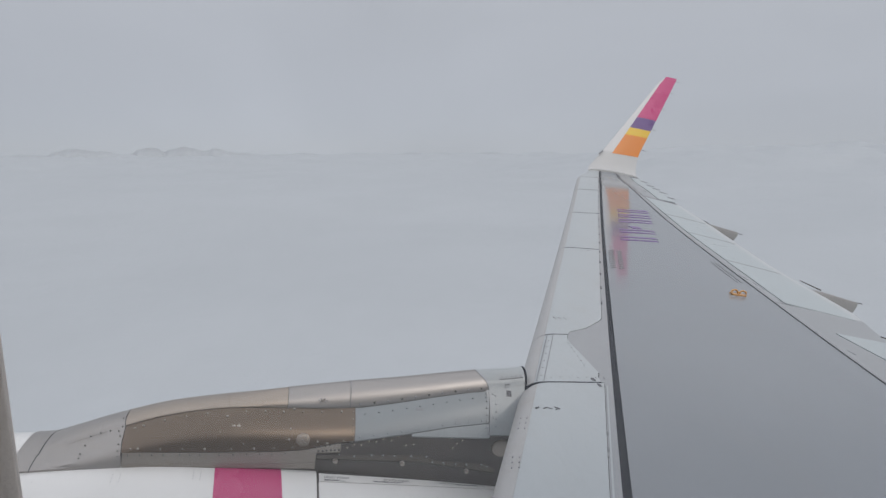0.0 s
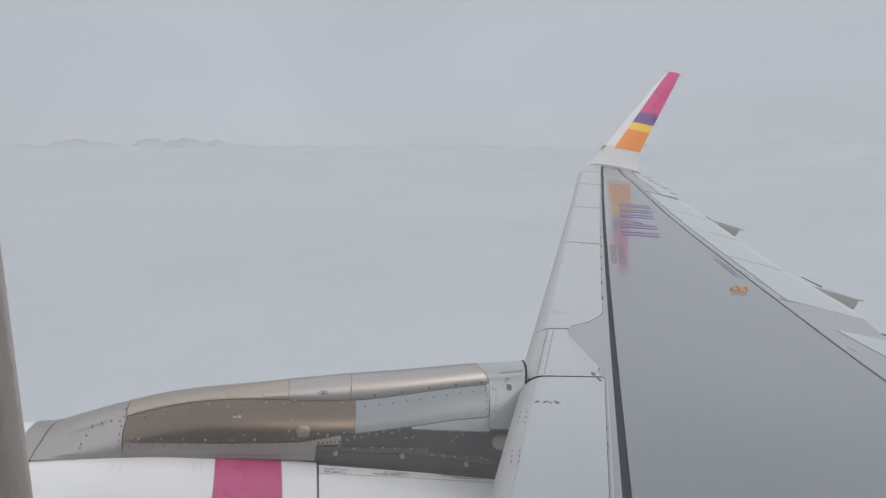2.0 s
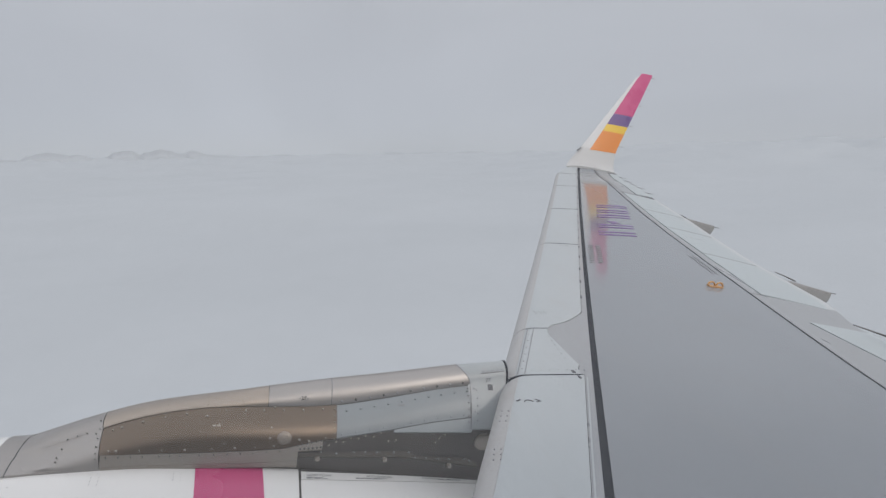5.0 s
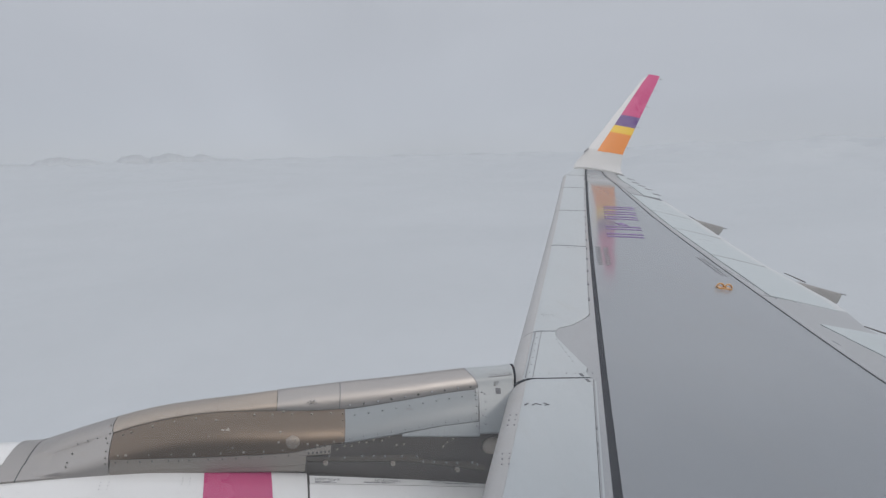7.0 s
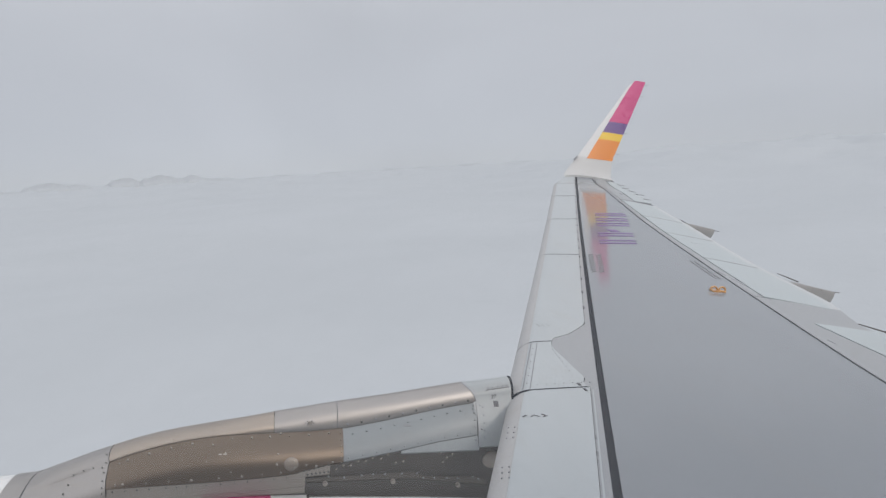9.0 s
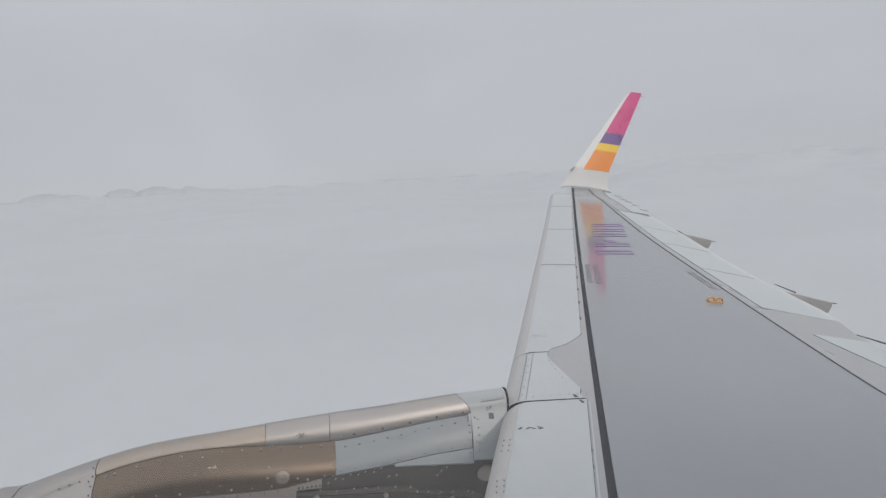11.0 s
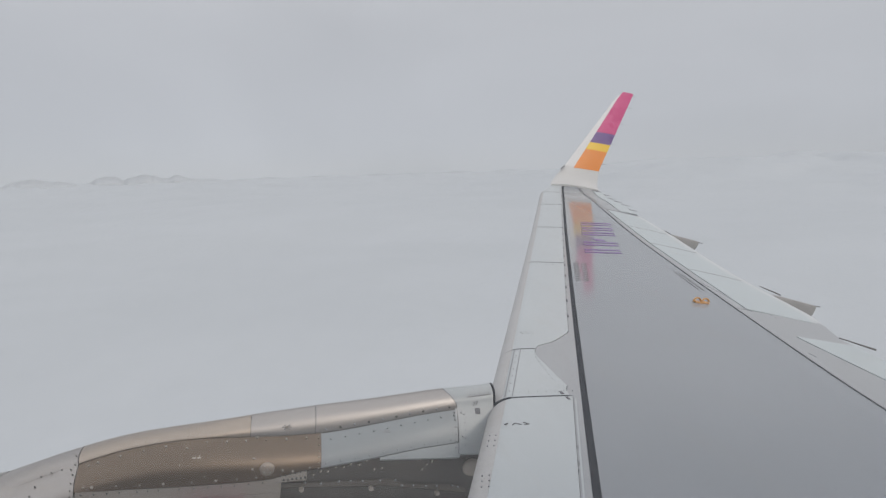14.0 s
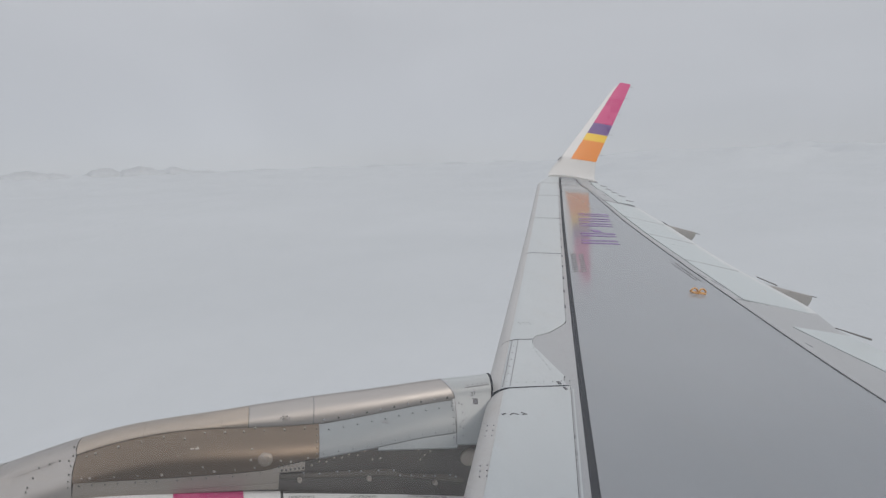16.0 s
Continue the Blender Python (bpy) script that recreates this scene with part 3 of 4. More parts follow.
def pylon_side(y, w, lift):
    """w runs from 0 at the foot on the cabin side, over the crease at pi/4 and the spine at pi/2, to pi on the far side."""
    zs, zc, zf = pylon_heights(y)
    side = 1 if w <= math.pi / 2 else -1
    v = w if side > 0 else math.pi - w
    hw = smooth_table(HALF, y)
    if v <= math.pi / 4:
        b = v / (math.pi / 4)
        a, z = 1 - (1 - SHOULDER) * b ** 4.0, zf + (zc - zf) * b
        return Vector((5.75 - side * (hw * a + lift), y, z + lift * 0.3 * b))
    f = (v - math.pi / 4) * 2
    return Vector((5.75 - side * (hw * SHOULDER + lift) * math.cos(f), y, zc + lift * 0.3 + (zs + lift * 0.7 - zc) * math.sin(f)))


def angle_at(y, z):
    zs, zc, zf = pylon_heights(y)
    if z <= zc:
        return max(0.0, (z - zf) / (zc - zf)) * math.pi / 4
    return math.pi / 4 + 0.5 * math.asin(min(1.0, (z - zc) / (zs - zc)))


def pylon_panel(name, ya, yb, low, high, mat, label="", lift=0.0, ny=14, nw=10, bow_a=0.0, bow_b=0.0, lean_a=0.0, lean_b=0.0):
    """A panel from y = ya to yb; low and high are heights as functions of y, None for right over the spine."""
    grid = []
    for i in range(ny + 1):
        y = ya + (yb - ya) * i / ny
        w0 = angle_at(y, low(y))
        w1 = math.pi - w0 if high is None else angle_at(y, high(y))
        row = []
        for j in range(nw + 1):
            v = j / nw
            bow = math.sin(math.pi * v) ** 1.8 * (bow_a * (1 - i / ny) + bow_b * i / ny)
            w = w0 + (w1 - w0) * v
            slant = math.sin(w) * (lean_a * (1 - i / ny) + lean_b * i / ny)
            row.append(pylon_point(y + bow + slant, w, lift))
        grid.append(row)
    inner = lambda p: Vector((5.75 + (p.x - 5.75) * 0.95, p.y, p.z - 0.012))
    verts, faces = solid(grid, inner)
    return part(name, verts, faces, mat, pylon, label)


def line(*table):
    t = sorted(table)
    return lambda y: lerp_table(t, y)


ridge = lambda y: pylon_heights(y)[1] - 0.001
skirt = line((0.66, -1.18), (0.16, -1.174), (-0.2, -1.162), (-0.38, -1.151), (-0.59, -1.104), (-0.69, -1.092), (-1.02, -1.044), (-1.32, -0.991), (-1.6, -0.958))
foot = lambda y: smooth_table(FOOT, y) - 0.001
LEAN = 0.04  # the seam behind the front fairing leans forward
core_rings = [[pylon_point(y, w, -0.025) for w in np.linspace(0, math.pi, 17)] + [Vector((5.85, y, smooth_table(FOOT, y) - 0.2)), Vector((5.65, y, smooth_table(FOOT, y) - 0.2))]
              for y in np.linspace(-1.84, 1.17, 32)]
verts, faces = loft(core_rings)
part("pylon_core", verts, faces, DARK_SIDE, pylon, "soot-grey inner side of the pylon")
pylon_panel("nose_cap", 1.095, 1.2, foot, None, STEEL, "bare metal nose cap", nw=16, ny=6)
pylon_panel("front_fairing", 0.633, 1.087, foot, None, STEEL, "bare metal front fairing", nw=16, ny=12, lean_a=LEAN)
pylon_panel("bronze_panel", -0.688, 0.628, lambda y: skirt(y), ridge, BRONZE, "heat-tinted bronze coloured side panel", nw=8, ny=28, lean_b=LEAN)
pylon_panel("spine_cover", -0.262, 0.628, lambda y: ridge(y) + 0.004, None, TAN_STEEL, "bare metal spine cover", nw=14, ny=24, lean_b=LEAN)
pylon_panel("access_cover", -0.652, -0.265, lambda y: ridge(y) + 0.004, None, STEEL, "bare metal access cover", lift=0.002, nw=14, ny=8)
pylon_panel("top_fairing", -1.583, -0.655, lambda y: ridge(y) + 0.003, None, STEEL, "rounded bare metal top fairing", lift=0.003, nw=16, ny=22, bow_a=0.08, bow_b=0.0)
pylon_panel("grey_side_panel", -1.578, -0.692, lambda y: skirt(y), lambda y: ridge(y) - 0.003, PYLON_GREY, "pale grey painted side panel", nw=8, ny=16)
pylon_panel("rear_fairing", -1.845, -1.588, lambda y: -1.035, None, LIP_GREY, "pale painted rear fairing under the wing edge", nw=18, ny=10, bow_b=0.078)
pylon_panel("lower_lip", -1.592, -1.06, lambda y: -1.055, lambda y: skirt(y) - 0.005, LIP_GREY, "pale grey lower lip", nw=3, ny=10)
pylon_panel("base_strip", -0.458, 0.637, lambda y: (skirt(y) + foot(y)) / 2 - 0.005, lambda y: skirt(y) - 0.0015, STRIP, "worn metal base strip", nw=3, ny=20, lift=0.005)
pylon_panel("base_flange", -0.458, 0.634, lambda y: foot(y) + 0.035, lambda y: (skirt(y) + foot(y)) / 2 - 0.009, STRIP, "worn metal flange", nw=2, ny=20, lift=0.0)
pylon_panel("riveted_plate", -0.605, -0.42, lambda y: -1.158 - 0.05 * (y + 0.6), lambda y: -1.104 - 0.2 * (y + 0.6), PLATE, "riveted bare metal plate", nw=2, ny=4, lift=0.009)
pylon_panel("joint_seal", 1.084, 1.098, foot, None, GAP, lift=-0.003, nw=16, ny=1)
pylon_panel("panel_seam", -1.587, -1.582, lambda y: ridge(y) + 0.003, None, STENCIL, lift=0.0045, nw=16, ny=1, bow_a=0.078, bow_b=0.078)
pylon_panel("panel_seam", -1.586, -1.582, lambda y: -1.03, lambda y: ridge(y) + 0.002, STENCIL, lift=0.0035, nw=6, ny=1)
pylon_panel("panel_seam", -0.657, -0.653, lambda y: ridge(y) + 0.003, None, STENCIL, lift=0.0045, nw=14, ny=1)
pylon_panel("panel_seam", -0.692, -0.688, lambda y: skirt(y), ridge, STENCIL, lift=0.0025, nw=6, ny=1)
pylon_panel("blade_seal", -1.862, -1.85, lambda y: -0.95, None, SEAL, "dark rubber blade seal at the wing edge", nw=18, ny=2)
rail_top = line((-0.46, -1.186), (-1.14, -1.178), (-1.23, -1.216), (-1.58, -1.235), (-1.66, -1.27))
rail_foot = line((-0.46, -1.207), (-1.14, -1.222), (-1.66, -1.297))
pylon_panel("lower_rail", -1.66, -0.466, rail_foot, rail_top, RAIL, "worn metal rail", nw=2, ny=40, lift=-0.012)


def pylon_bolt(y, z, r=0.011, mat=BOLT, lift=0.004, name="bolt", over=None):
    w = angle_at(y, z) if over is None else over
    p = pylon_point(y, w, lift)
    n = (pylon_point(y, w + 0.02) - p).cross(pylon_point(y + 0.02, w) - p).normalized()
    if n.x > 0:
        n = -n
    s = n.orthogonal().normalized()
    u = n.cross(s)
    rings = [[p + n * h + rr * (math.cos(k * math.pi / 5) * s + math.sin(k * math.pi / 5) * u) for k in range(10)] for h, rr in ((-0.004, r), (0.003, r), (0.0045, r * 0.75))]
    verts, faces = loft(rings)
    return part(name, verts, faces, mat, pylon, smooth=False)


def round_cover(y0, z0, r, mat, lift=0.0):
    grid = []
    for rr in (0.02, 0.5, 0.92, 1.0):
        grid.append([pylon_point(y0 + r * rr * math.cos(a), angle_at(y0, z0 + 0.86 * r * rr * math.sin(a)), lift + (0.005 if rr < 0.95 else 0.003)) for a in np.linspace(0, 2 * math.pi, 25)])
    verts, faces = solid(grid, lambda p: Vector((p.x + 0.012, p.y, p.z)))
    return part("round_cover", verts, faces, mat, pylon, "round bare metal cover")


for k, y in enumerate((0.6, 0.556, 0.444, 0.325, 0.207, 0.09, -0.018, -0.131, -0.24, -0.358, -0.479, -0.601)):
    pylon_bolt(y, ridge(y) - (0.014 if k != 5 else 0.03), 0.0066 if k % 3 else 0.0048)
for y, z, r in ((-0.305, -0.945, 0.008), (-0.46, -1.1, 0.007), (-0.29, -1.035, 0.006), (-0.285, -1.09, 0.007), (-0.02, -1.12, 0.005), (0.12, -1.06, 0.004), (-0.52, -1.108, 0.008), (-0.62, -1.09, 0.006)):
    pylon_bolt(y, z, r)
for k, y in enumerate((0.6, 0.56, 0.44, 0.32, 0.196, 0.046, -0.084, -0.2, -0.31)):
    pylon_bolt(y, skirt(y) + 0.02, 0.0072 if k in (1, 4, 6) else 0.005, BOLT if k % 3 else STRIP)
for y in (0.608, 0.545, 0.481, 0.418, 0.329, 0.274, 0.218, 0.111, 0.032, -0.045, -0.119, -0.192, -0.271, -0.349):
    pylon_bolt(y, skirt(y) - 0.014, 0.004, DARK_BOLT, lift=0.009)
# a small worn stencil on the bronze panel
for y0, y1, z in ((0.055, 0.035, -1.027), (0.028, 0.006, -1.027), (0.02, 0.012, -1.019)):
    pylon_panel("stencil_bar", y1, y0, lambda y: z - 0.004, lambda y: z + 0.003, PLATE, nw=1, ny=1, lift=0.002)
for y0, y1 in ((-1.085, -1.125), (-1.09, -1.12)):
    pylon_panel("stencil_bar", y1, y0, lambda y: -0.907, lambda y: -0.897, PRIMER, nw=1, ny=1, lift=0.002)
for k in range(10):
    y = -0.72 - 0.09 * k
    pylon_bolt(y, ridge(y) + 0.018, 0.0075, DARK_BOLT if k % 2 else PRIMER, lift=0.006)
    pylon_bolt(y - 0.03, ridge(y) - 0.026, 0.007, PYLON_GREY)
    pylon_bolt(y, skirt(y) + 0.02, 0.006, PYLON_GREY)
for k in range(6):
    pylon_bolt(-1.565, -0.79 - 0.04 * k, 0.006, PRIMER)
    if k % 3 == 0:
        pylon_bolt(-1.61, -0.79 - 0.045 * k, 0.005, PRIMER)
    pylon_bolt(0.648 + LEAN * math.sin(angle_at(0.648, -1.06 - 0.028 * k)), -1.06 - 0.028 * k, 0.0036, DARK_BOLT)
    pylon_bolt(-0.674, -0.945 - 0.03 * k, 0.0045, STRIP)
for y, z in ((0.69, -1.105), (0.74, -1.115), (0.79, -1.13), (0.84, -1.15), (0.85, -1.175), (0.86, -1.2), (0.86, -1.215)):
    pylon_bolt(y, z, 0.0038, DARK_BOLT)
# bolt rows on the sooty side
for y, z in ((-0.648, -1.14), (-0.691, -1.12), (-0.736, -1.122), (-0.783, -1.099), (-0.832, -1.1), (-0.876, -1.084), (-0.93, -1.09), (-0.975, -1.066),
             (-1.027, -1.119), (-1.077, -1.113), (-1.327, -1.07), (-1.372, -1.102), (-1.409, -1.081), (-1.345, -1.131), (-1.452, -1.052)):
    pylon_bolt(y, z, 0.008, BOLT, lift=-0.02)
for y, z in ((-0.6, -1.179), (-0.697, -1.19), (-0.807, -1.182), (-0.881, -1.182), (-0.957, -1.186), (-1.069, -1.187), (-1.169, -1.19), (-1.215, -1.226), (-1.29, -1.23),
             (-1.375, -1.237), (-1.452, -1.241), (-1.558, -1.241), (-1.598, -1.255)):
    pylon_bolt(y, z, 0.007, PRIMER, lift=-0.008)
for k in range(6):
    pylon_bolt(-0.45 - 0.029 * k, -1.131 + 0.0055 * k, 0.005, DARK_BOLT, lift=0.011)
    pylon_bolt(-0.47 - 0.025 * k, -1.153 + 0.002 * k, 0.006, DARK_BOLT, lift=0.011)
for k in range(40):
    y = 0.61 - 0.021 * k
    pylon_bolt(y, ridge(y) + 0.010, 0.0026, TAN_STEEL, name="rivet", lift=0.001)
for y in (0.32, 0.09, -0.11):
    for k in range(3):
        pylon_bolt(y, ridge(y) + 0.018 + 0.011 * k, 0.0026, TAN_STEEL, name="rivet", lift=0.001)
# fasteners along the spine of the top fairing, and a riveted seam on the rear fairing
for k in range(26):
    pylon_bolt(-0.69 - 0.032 * k, -0.7, 0.0036, STEEL, name="rivet", lift=0.004, over=math.pi / 2 - 0.06)
crown = lambda y: 0.6 * pylon_heights(y)[0] + 0.4 * pylon_heights(y)[1]
pylon_panel("panel_seam", -1.83, -1.66, lambda y: crown(y) - 0.003, crown, STENCIL, nw=1, ny=6, lift=0.003)
for k in range(5):
    pylon_bolt(-1.68 - 0.034 * k, crown(-1.68 - 0.034 * k) + 0.008, 0.0035, STENCIL, name="rivet", lift=0.002)
    pylon_bolt(-1.63, -0.8 - 0.045 * k, 0.0045, STENCIL, name="rivet", lift=0.002)
round_cover(-0.37, -1.092, 0.043, COVER)
for dy, dz in ((0.02, 0.02), (-0.02, 0.02), (0.02, -0.02), (-0.02, -0.02), (0, 0)):
    pylon_bolt(-0.37 + dy * 0.85, -1.092 + dz * 0.85, 0.0032, PRIMER, lift=0.008, name="screw")
round_cover(-1.69, -1.13, 0.066, STRIP, -0.018)
pylon_panel("stencil_patch", -1.745, -1.71, lambda y: -0.795, lambda y: -0.764, MARK_DARK, nw=2, ny=2, lift=0.003)
pylon_bolt(-0.48, -0.889, 0.013, STRIP, lift=0.006, name="latch")
for k in range(6):
    pylon_bolt(-0.48 + 0.026 * math.cos(k * 1.047), -0.889 + 0.011 * math.sin(k * 1.047), 0.004, PRIMER, lift=0.005, name="screw")

# ---- engine ----
engine = thing("jet_engine", (5.75, 0.5, -3.3), "white jet engine cowl with a magenta rectangle", "engine")
def cowl_patch(name, ya, yb, a0, a1, mat, label="", lift=0.0, thick=0.015, ny=10, na=12, parent=None, skew=(0.0, 0.0), rake=0.0):
    grid = []
    for i in range(ny + 1):
        y = ya + (yb - ya) * i / ny
        b0, b1 = a0 + skew[0] * (y + 1.07), a1 + skew[1] * (y + 1.07)
        angles = [b0 + (b1 - b0) * j / na for j in range(na + 1)]
        grid.append([cowl_point(y - rake * min(a - b0, 14), a, lift) for a in angles])
    verts, faces = solid(grid, lambda p: Vector((p.x + (AXIS[0] - p.x) * thick, p.y, p.z + (AXIS[1] - p.z) * thick)))
    return part(name, verts, faces, mat, parent or engine, label)


rings = [[cowl_point(y, 360 * k / 48, -0.012) for k in range(48)] for y in np.linspace(-2.55, 2.6, 30)]
verts, faces = loft(rings, caps=True)
part("nacelle_core", verts, faces, DARK_SIDE, engine)
fan_cowl = cowl_patch("fan_cowl", -0.473, 2.3, 9, 180, WHITE, "white fan cowl", ny=24, na=36)
cowl_patch("fan_cowl", -0.473, 2.3, -180, -9, WHITE, "white fan cowl", ny=24, na=36)
cowl_patch("top_cowl", 0.9, 2.3, -8.7, 8.7, WHITE, "white cowl crown", ny=10, na=8)
cowl_patch("reverser_cowl", -2.5, -0.486, 15.7, 180, WHITE, "white rear cowl", ny=20, na=32, skew=(2.45, 0.0))
cowl_patch("reverser_cowl", -2.5, -0.486, -180, -22, WHITE, "white rear cowl", ny=20, na=32)
cowl_patch("placard_strip", -2.3, -0.489, 12.4, 15.4, WHITE, "white placard strip", ny=14, na=2, skew=(1.4, 2.45))
cowl_patch("dark_edge", -2.3, -0.489, 4.0, 12.1, DARK_SIDE, "dark sooty metal edge", ny=14, na=3, skew=(0.0, 1.4))
cowl_patch("magenta_rectangle", -0.256, 0.13, 11.5, 75, MAGENTA, "magenta painted rectangle", lift=0.003, thick=0.002, ny=4, na=24, parent=fan_cowl, rake=0.0012)
cowl_patch("front_skirt", 0.632, 1.205, 15.4, 3.3, STEEL, "bare metal skirt under the pylon front", lift=0.012, ny=16, na=4, skew=(-2.4, 6.1))
cowl_patch("panel_seam", 1.202, 1.207, 15.4, 3.3, STENCIL, lift=0.0135, ny=1, na=4, skew=(-2.4, 6.1))
cowl_patch("panel_seam", 1.088, 1.093, 15.4, 3.3, GAP, lift=0.0135, ny=1, na=4, skew=(-2.4, 6.1))
rings = []
for k in range(9):
    a = math.pi * k / 8
    y, r = 2.55 + 0.22 * math.sin(a), 0.90 + 0.1 * math.cos(a)
    rings.append([Vector((AXIS[0] - r * math.sin(2 * math.pi * j / 48), y, AXIS[1] + r * math.cos(2 * math.pi * j / 48))) for j in range(48)])
verts, faces = loft(rings, caps=False)
part("inlet_lip", verts, faces, STEEL, engine, "bare metal inlet lip")
for y0, a, words in ((-0.52, 15.85, (0.04, 0.05)), (-0.52, 16.2, (0.03, 0.05, 0.03)), (-0.83, 14.9, (0.03, 0.06, 0.03, 0.05)), (-0.83, 15.2, (0.05, 0.04, 0.06)), (-1.39, 13.05, (0.05, 0.03, 0.06, 0.04)), (-1.39, 13.35, (0.04, 0.06, 0.04))):
    for wide in words:
        base = a - 1.9 * (y0 + 1.07)
        cowl_patch("placard_bar", y0 - wide, y0, base, base + 0.17, MARK_DARK, lift=0.002, thick=0.001, ny=2, na=1, skew=(1.9, 1.9))
        a, y0 = a - 1.9 * (wide + 0.012), y0 - wide - 0.012


def lettering(body, size, place, parent, mat, label):
    """Painted words: place() maps metres along and up the line onto the surface."""
    data = bpy.data.curves.new("lettering", "FONT")
    data.body, data.size = body, size
    temp = bpy.data.objects.new("lettering", data)
    flat = bpy.data.meshes.new_from_object(temp)
    verts = [place(v.co.x, v.co.y) for v in flat.vertices]
    faces = [tuple(p.vertices) for p in flat.polygons]
    bpy.data.objects.remove(temp)
    bpy.data.meshes.remove(flat)
    return part("lettering", verts, faces, mat, parent, label, smooth=False)


def on_cowl(y0, a0):
    return lambda u, v: cowl_point(y0 - u, a0 - 1.9 * u - math.degrees(v / 1.13), 0.0035)


lettering("HOIST POINT", 0.026, on_cowl(-0.52, 15.5), engine, MARK_DARK, "dark stencilled words")
lettering("ACCESS PANEL", 0.026, on_cowl(-0.9, 14.5), engine, MARK_DARK, "dark stencilled words")
lettering("CAUTION", 0.024, on_cowl(-1.28, 13.6), engine, MARK_DARK, "dark stencilled words")
lettering("27", 0.038, lambda u, v: pylon_point(-1.695 - u, angle_at(-1.7, -0.752 + v), 0.004), pylon, MARK_DARK, "small dark painted number")
for y in (-0.58, -1.01, -1.45):
    p, q = Vector((5.5, y, rail_foot(y) - 0.012)), Vector((5.475, y, rail_foot(y) - 0.008))
    verts, faces = rod(p, q, 0.017, 0.014, 10)
    part("bolt", verts, faces, BOLT, engine, "steel bolt head")
for y, a in ((0.665, 17), (0.625, 17), (0.665, 18.3), (0.625, 18.3), (0.665, 19.6), (0.625, 19.6), (0.24, 15.6), (0.2, 15.6), (0.24, 16.8), (0.2, 16.8), (0.24, 18), (0.2, 18), (1.05, 20)):
    p, q = cowl_point(y, a, 0.0), cowl_point(y, a, 0.003)
    verts, faces = rod(p, q, 0.0028, 0.0028, 6)
    part("rivet", verts, faces, PRIMER, engine, smooth=False)

# ---- fuselage and cabin window ----
hull = thing("wall_fuselage", (0, 0, -2), "pale round airliner fuselage with a cabin window", "fuselage", kind="structure", frame_of=HULL)
WIN_Y, WIN_Z, WIN_W, WIN_H = -0.2015, 0.575, 0.18, 0.21
R_OUT, R_IN = 1.885, 1.835


def shell(r, mat, name, label):
    ys = [-15, -11, -8, -6, -5, -4, -3, -2, -1, WIN_Y - 0.3, WIN_Y + 0.3, 1, 2, 4, 7, 8]
    z0, z1 = math.asin((WIN_Z - 0.32) / r), math.asin((WIN_Z + 0.32) / r)
    angles = [z0, z1] + list(np.linspace(z1, z0 + 2 * math.pi, 60))[1:-1]
    nose = [(8.6, 1.0, 0.0), (9.4, 0.79, -0.24), (10.4, 0.56, -0.52), (11.4, 0.3, -0.74), (11.95, 0.08, -0.82)]
    # unseen swell of the tube aft, added only to bend its shadow edge
    rings = [(y, 1.0, 0.05 * math.exp(-((y + 4.6) / 1.3) ** 2) if y < -1.5 else 0.0) for y in ys] + nose
    verts = [Vector((k * r * math.cos(a), y, k * r * math.sin(a) + dz)) for y, k, dz in rings for a in angles]
    ys = [y for y, k, dz in rings]
    n, faces = len(angles), []
    for i in range(len(ys) - 1):
        for j in range(n):
            if ys[i] == WIN_Y - 0.3 and j == 0:
                continue
            k = (j + 1) % n
            faces.append((i * n + j, i * n + k, (i + 1) * n + k, (i + 1) * n + j))
    faces += [tuple(range(n)), tuple(range((len(ys) - 1) * n, len(ys) * n))]
    return part(name, verts, faces, mat, hull, label)


shell(R_OUT, HULL_PAINT, "outer_skin", "unseen outer skin, greyed to dim its bounce")
shell(R_IN, CABIN, "cabin_lining", "grey beige cabin lining")
window = thing("window_1", (R_IN, WIN_Y, WIN_Z), "grey beige rounded cabin window surround", "window", kind="structure", frame_of=HULL)


def opening(r, grow, n=64):
    pts = []
    for k in range(n):
        a = 2 * math.pi * k / n
        c, s = math.cos(a), math.sin(a)
        y = WIN_Y + (WIN_W + grow) * math.copysign(abs(c) ** 0.36, c)
        z = WIN_Z + (WIN_H + grow) * math.copysign(abs(s) ** 0.36, s)
        pts.append(Vector((math.sqrt(r * r - z * z), y, z)))
    return pts


def border(r, n=64):
    pts = []
    for k in range(n):
        a = 2 * math.pi * k / n
        c, s = math.cos(a), math.sin(a)
        m = max(abs(c), abs(s))
        y, z = WIN_Y + 0.3 * c / m, WIN_Z + 0.32 * s / m
        pts.append(Vector((math.sqrt(max(0.01, r * r - z * z)), y, z)))
    return pts


verts, faces = loft([border(R_IN), opening(R_IN, 0.03), opening(R_IN + 0.003, 0.018), opening(R_OUT - 0.012, 0.002), opening(R_OUT - 0.006, 0.0),
                     opening(R_OUT - 0.001, 0.001)], caps=False)
part("window_frame", verts, faces, CABIN, window, "smooth plastic frame")
verts, faces = loft([opening(R_OUT - 0.001, 0.001), opening(R_OUT, 0.012), border(R_OUT)], caps=False)
part("outer_rim", verts, faces, PRIMER, window)

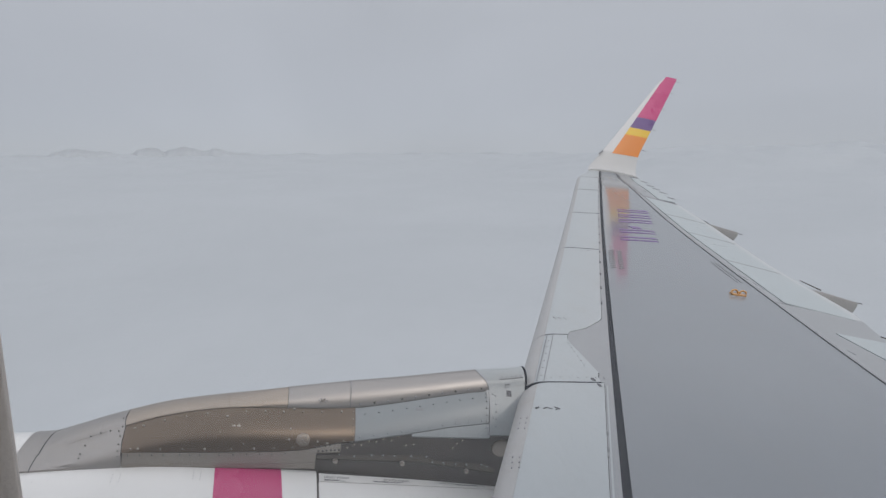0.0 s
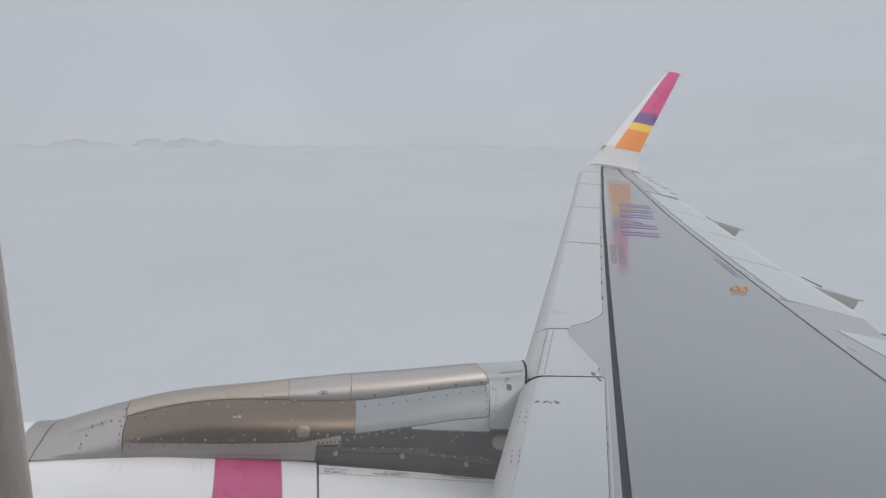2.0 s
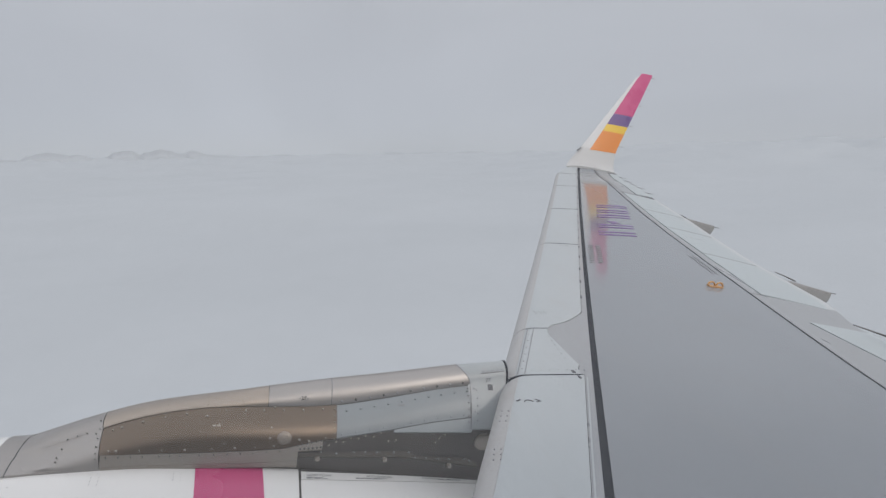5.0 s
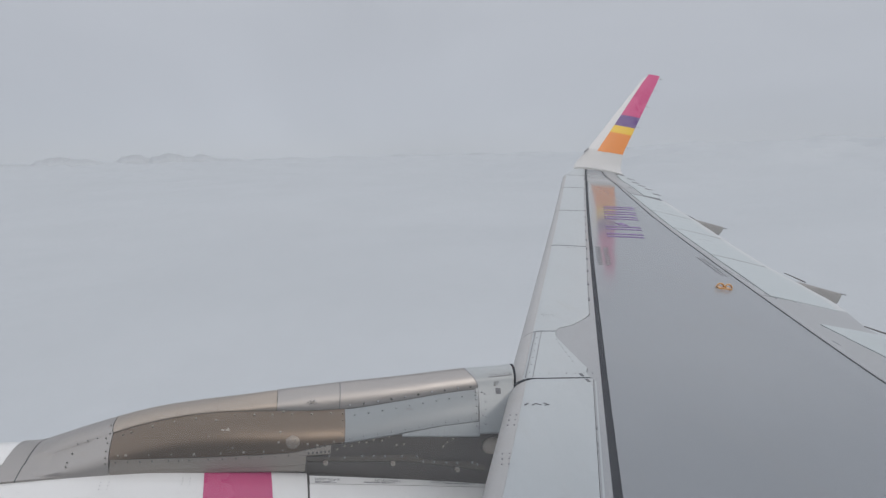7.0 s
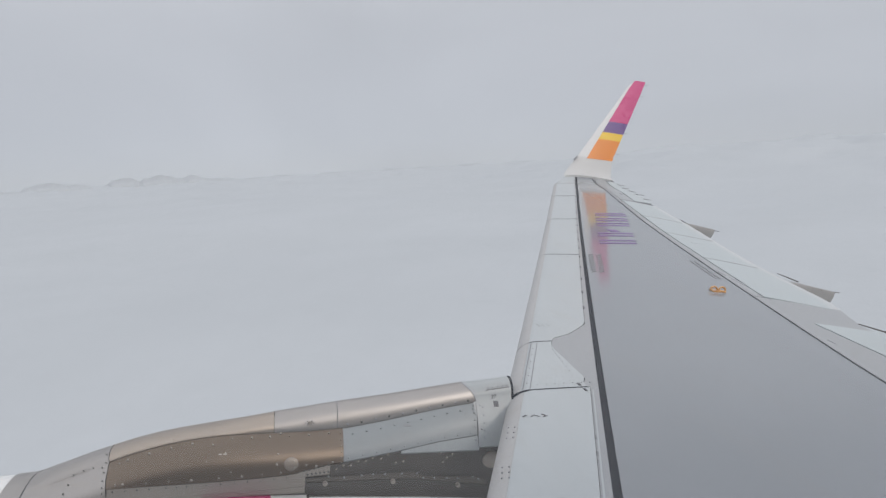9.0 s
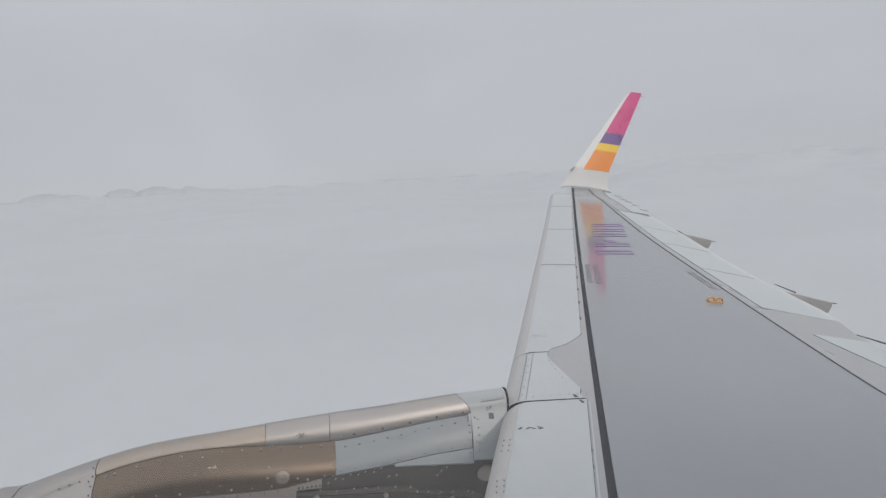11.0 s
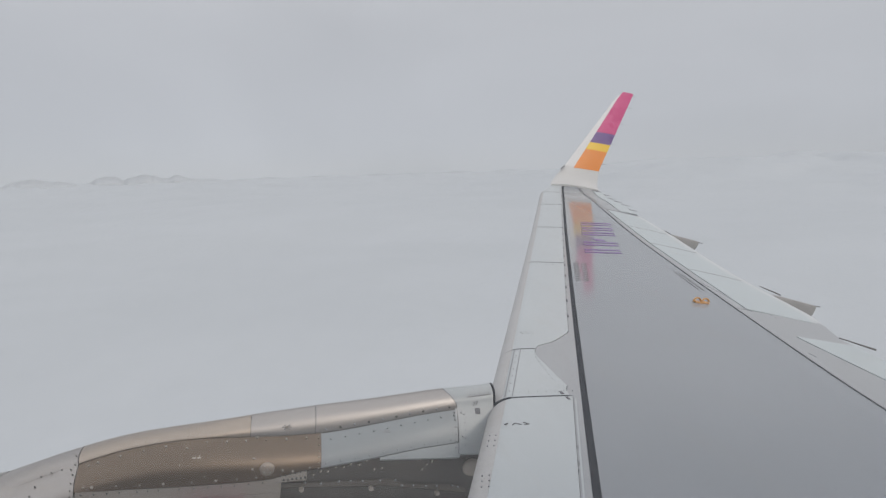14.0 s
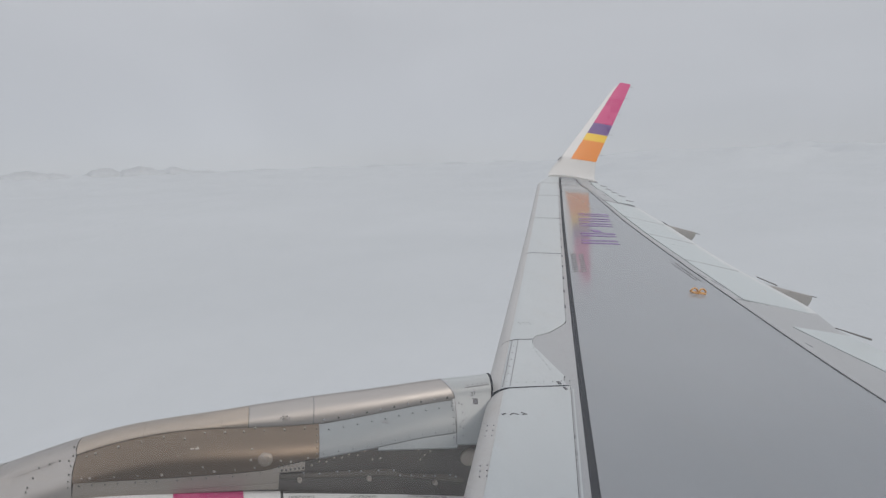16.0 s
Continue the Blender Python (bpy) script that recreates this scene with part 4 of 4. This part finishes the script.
pane_mat = bpy.data.materials.new("veiled_acrylic")
pane_mat.use_nodes = True
pt = pane_mat.node_tree
pt.nodes.clear()
padd, plink = nodes_of(pt)
# milky veil added to lift the darks, standing in for fog haze
veil = padd("ShaderNodeMixShader", Fac=0.08)
plink(padd("ShaderNodeBsdfTransparent", Color=(0.97, 0.975, 0.98, 1)).outputs[0], veil.inputs[1])
plink(padd("ShaderNodeBsdfTranslucent", Color=(0.8, 0.8, 0.8, 1)).outputs[0], veil.inputs[2])
plink(veil.outputs[0], padd("ShaderNodeOutputMaterial").inputs[0])
ring = opening(R_OUT - 0.003, 0.004)
verts, faces = ring, [tuple(range(len(ring)))]
part("pane", verts, faces, pane_mat, window, "window pane with an added haze veil", smooth=False)

# ---- clouds and far hills, in the level world ----


def cloud_top(x, y):
    d = math.hypot(x, y)
    far = min(1.0, d / 2500)
    z = -72 + (8 + 6 * far) * noise.noise(Vector((x / 420, y / 420, 0))) + 3.2 * noise.fractal(Vector((x / 230, y / 230, 3)), 1.2, 2.0, 2) * (0.5 + 0.5 * far)
    z += 6.5 * noise.fractal(Vector((x / 120, y / 120, 7)), 0.8, 2.1, 5) * ramp((d - 1500) / 1700)
    z += 0.5 * noise.fractal(Vector((x / 90, y / 90, 5)), 1.0, 2.0, 3) * ramp((1300 - d) / 900)
    z += 20 * max(0.0, noise.fractal(Vector((x / 95, y / 130, 21)), 1.0, 2.0, 3) - 0.1) * ramp((d - 2700) / 700)
    az = math.degrees(math.atan2(-y, x))
    bank = ramp((az - 17) / 22) * ramp((d - 1000) / 1100) * ramp((3600 - d) / 900)
    z += bank * (56 + 19 * noise.fractal(Vector((x / 190, y / 190, 11)), 0.85, 2.0, 6))
    puffs = 9 * abs(noise.noise(Vector((x / 85, y / 85, 31)))) + 5 * abs(noise.noise(Vector((x / 40, y / 40, 37))))
    return z + puffs * ramp((d - 1200) / 1000)


radii = [0.0] + [30 * (4750 / 30) ** (k / 260) for k in range(261)]
turns = sorted(set([-180 + 6 * k for k in range(60)] + [-40 + 0.5 * k for k in range(220)]))
verts, faces = [Vector((0, 0, cloud_top(0, 0)))], []
for r in radii[1:]:
    for t in turns:
        a = radians(-t)
        x, y = r * math.cos(a), r * math.sin(a)
        verts.append(Vector((x, y, cloud_top(x, y) if r < 4700 else -72)))
nt = len(turns)
for j in range(nt):
    faces.append((0, 1 + j, 1 + (j + 1) % nt))
for i in range(len(radii) - 2):
    for j in range(nt):
        k = (j + 1) % nt
        faces.append((1 + i * nt + j, 1 + (i + 1) * nt + j, 1 + (i + 1) * nt + k, 1 + i * nt + k))
me = bpy.data.meshes.new("cloud_sea")
me.from_pydata([tuple(v) for v in verts], [], faces)
me.polygons.foreach_set("use_smooth", [True] * len(me.polygons))
CLOUD = material("cloud_white", (0.468, 0.494, 0.515), 1.0, vary=0.03, scale=0.006, spec=0.0)
me.materials.append(CLOUD)
tagged(new("cloud_sea", me), "pale grey billowing sea of clouds reaching the horizon", "clouds", kind="stuff")

# haze painted into the hills: base colour set close to the cloud's tone
HILL = material("haze_tinted_hill", (0.44, 0.464, 0.485), 1.0, vary=0.03, scale=0.01, spec=0.0)


def ridge_line(name, az0, az1, d, base, mounds, seed, label):
    """Rounded mounds along a bearing; each has its bearing, half width in degrees and height."""
    verts, faces = [], []
    n = 240
    for i in range(n + 1):
        az = az0 + (az1 - az0) * i / n
        a = radians(-az)
        h = max([2.0] + [tall * (1 - ((az - m) / w) ** 2) ** 0.6 for m, w, tall in mounds if abs(az - m) < w])
        h *= 1 + 0.16 * noise.fractal(Vector((az * 1.3 + seed, seed, 0)), 1.0, 2.0, 4)
        for dd, z in ((-90, base - 30), (0, base + h), (140, base - 30)):
            verts.append(Vector(((d + dd) * math.cos(a), (d + dd) * math.sin(a), z)))
    for i in range(n):
        for j in range(3):
            k = (j + 1) % 3
            faces.append((i * 3 + j, (i + 1) * 3 + j, (i + 1) * 3 + k, i * 3 + k))
    me = bpy.data.meshes.new(name)
    me.from_pydata([tuple(v) for v in verts], [], faces)
    me.polygons.foreach_set("use_smooth", [True] * len(me.polygons))
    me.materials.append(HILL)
    return tagged(new(name, me), label, "hills")


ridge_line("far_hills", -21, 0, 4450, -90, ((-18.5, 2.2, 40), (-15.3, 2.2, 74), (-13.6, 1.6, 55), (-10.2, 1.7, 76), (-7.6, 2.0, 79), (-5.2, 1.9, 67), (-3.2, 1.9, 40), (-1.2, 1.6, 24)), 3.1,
           "hills painted in a pale haze tone, barely showing behind the clouds")
ridge_line("far_hills", -2, 42, 4600, -78, [(1.5 * k + 0.9 * math.sin(k * 2.3), 1.6, 17 + 8 * math.sin(k * 1.7)) for k in range(28)], 8.4, "thin line of distant hills painted in a pale haze tone")
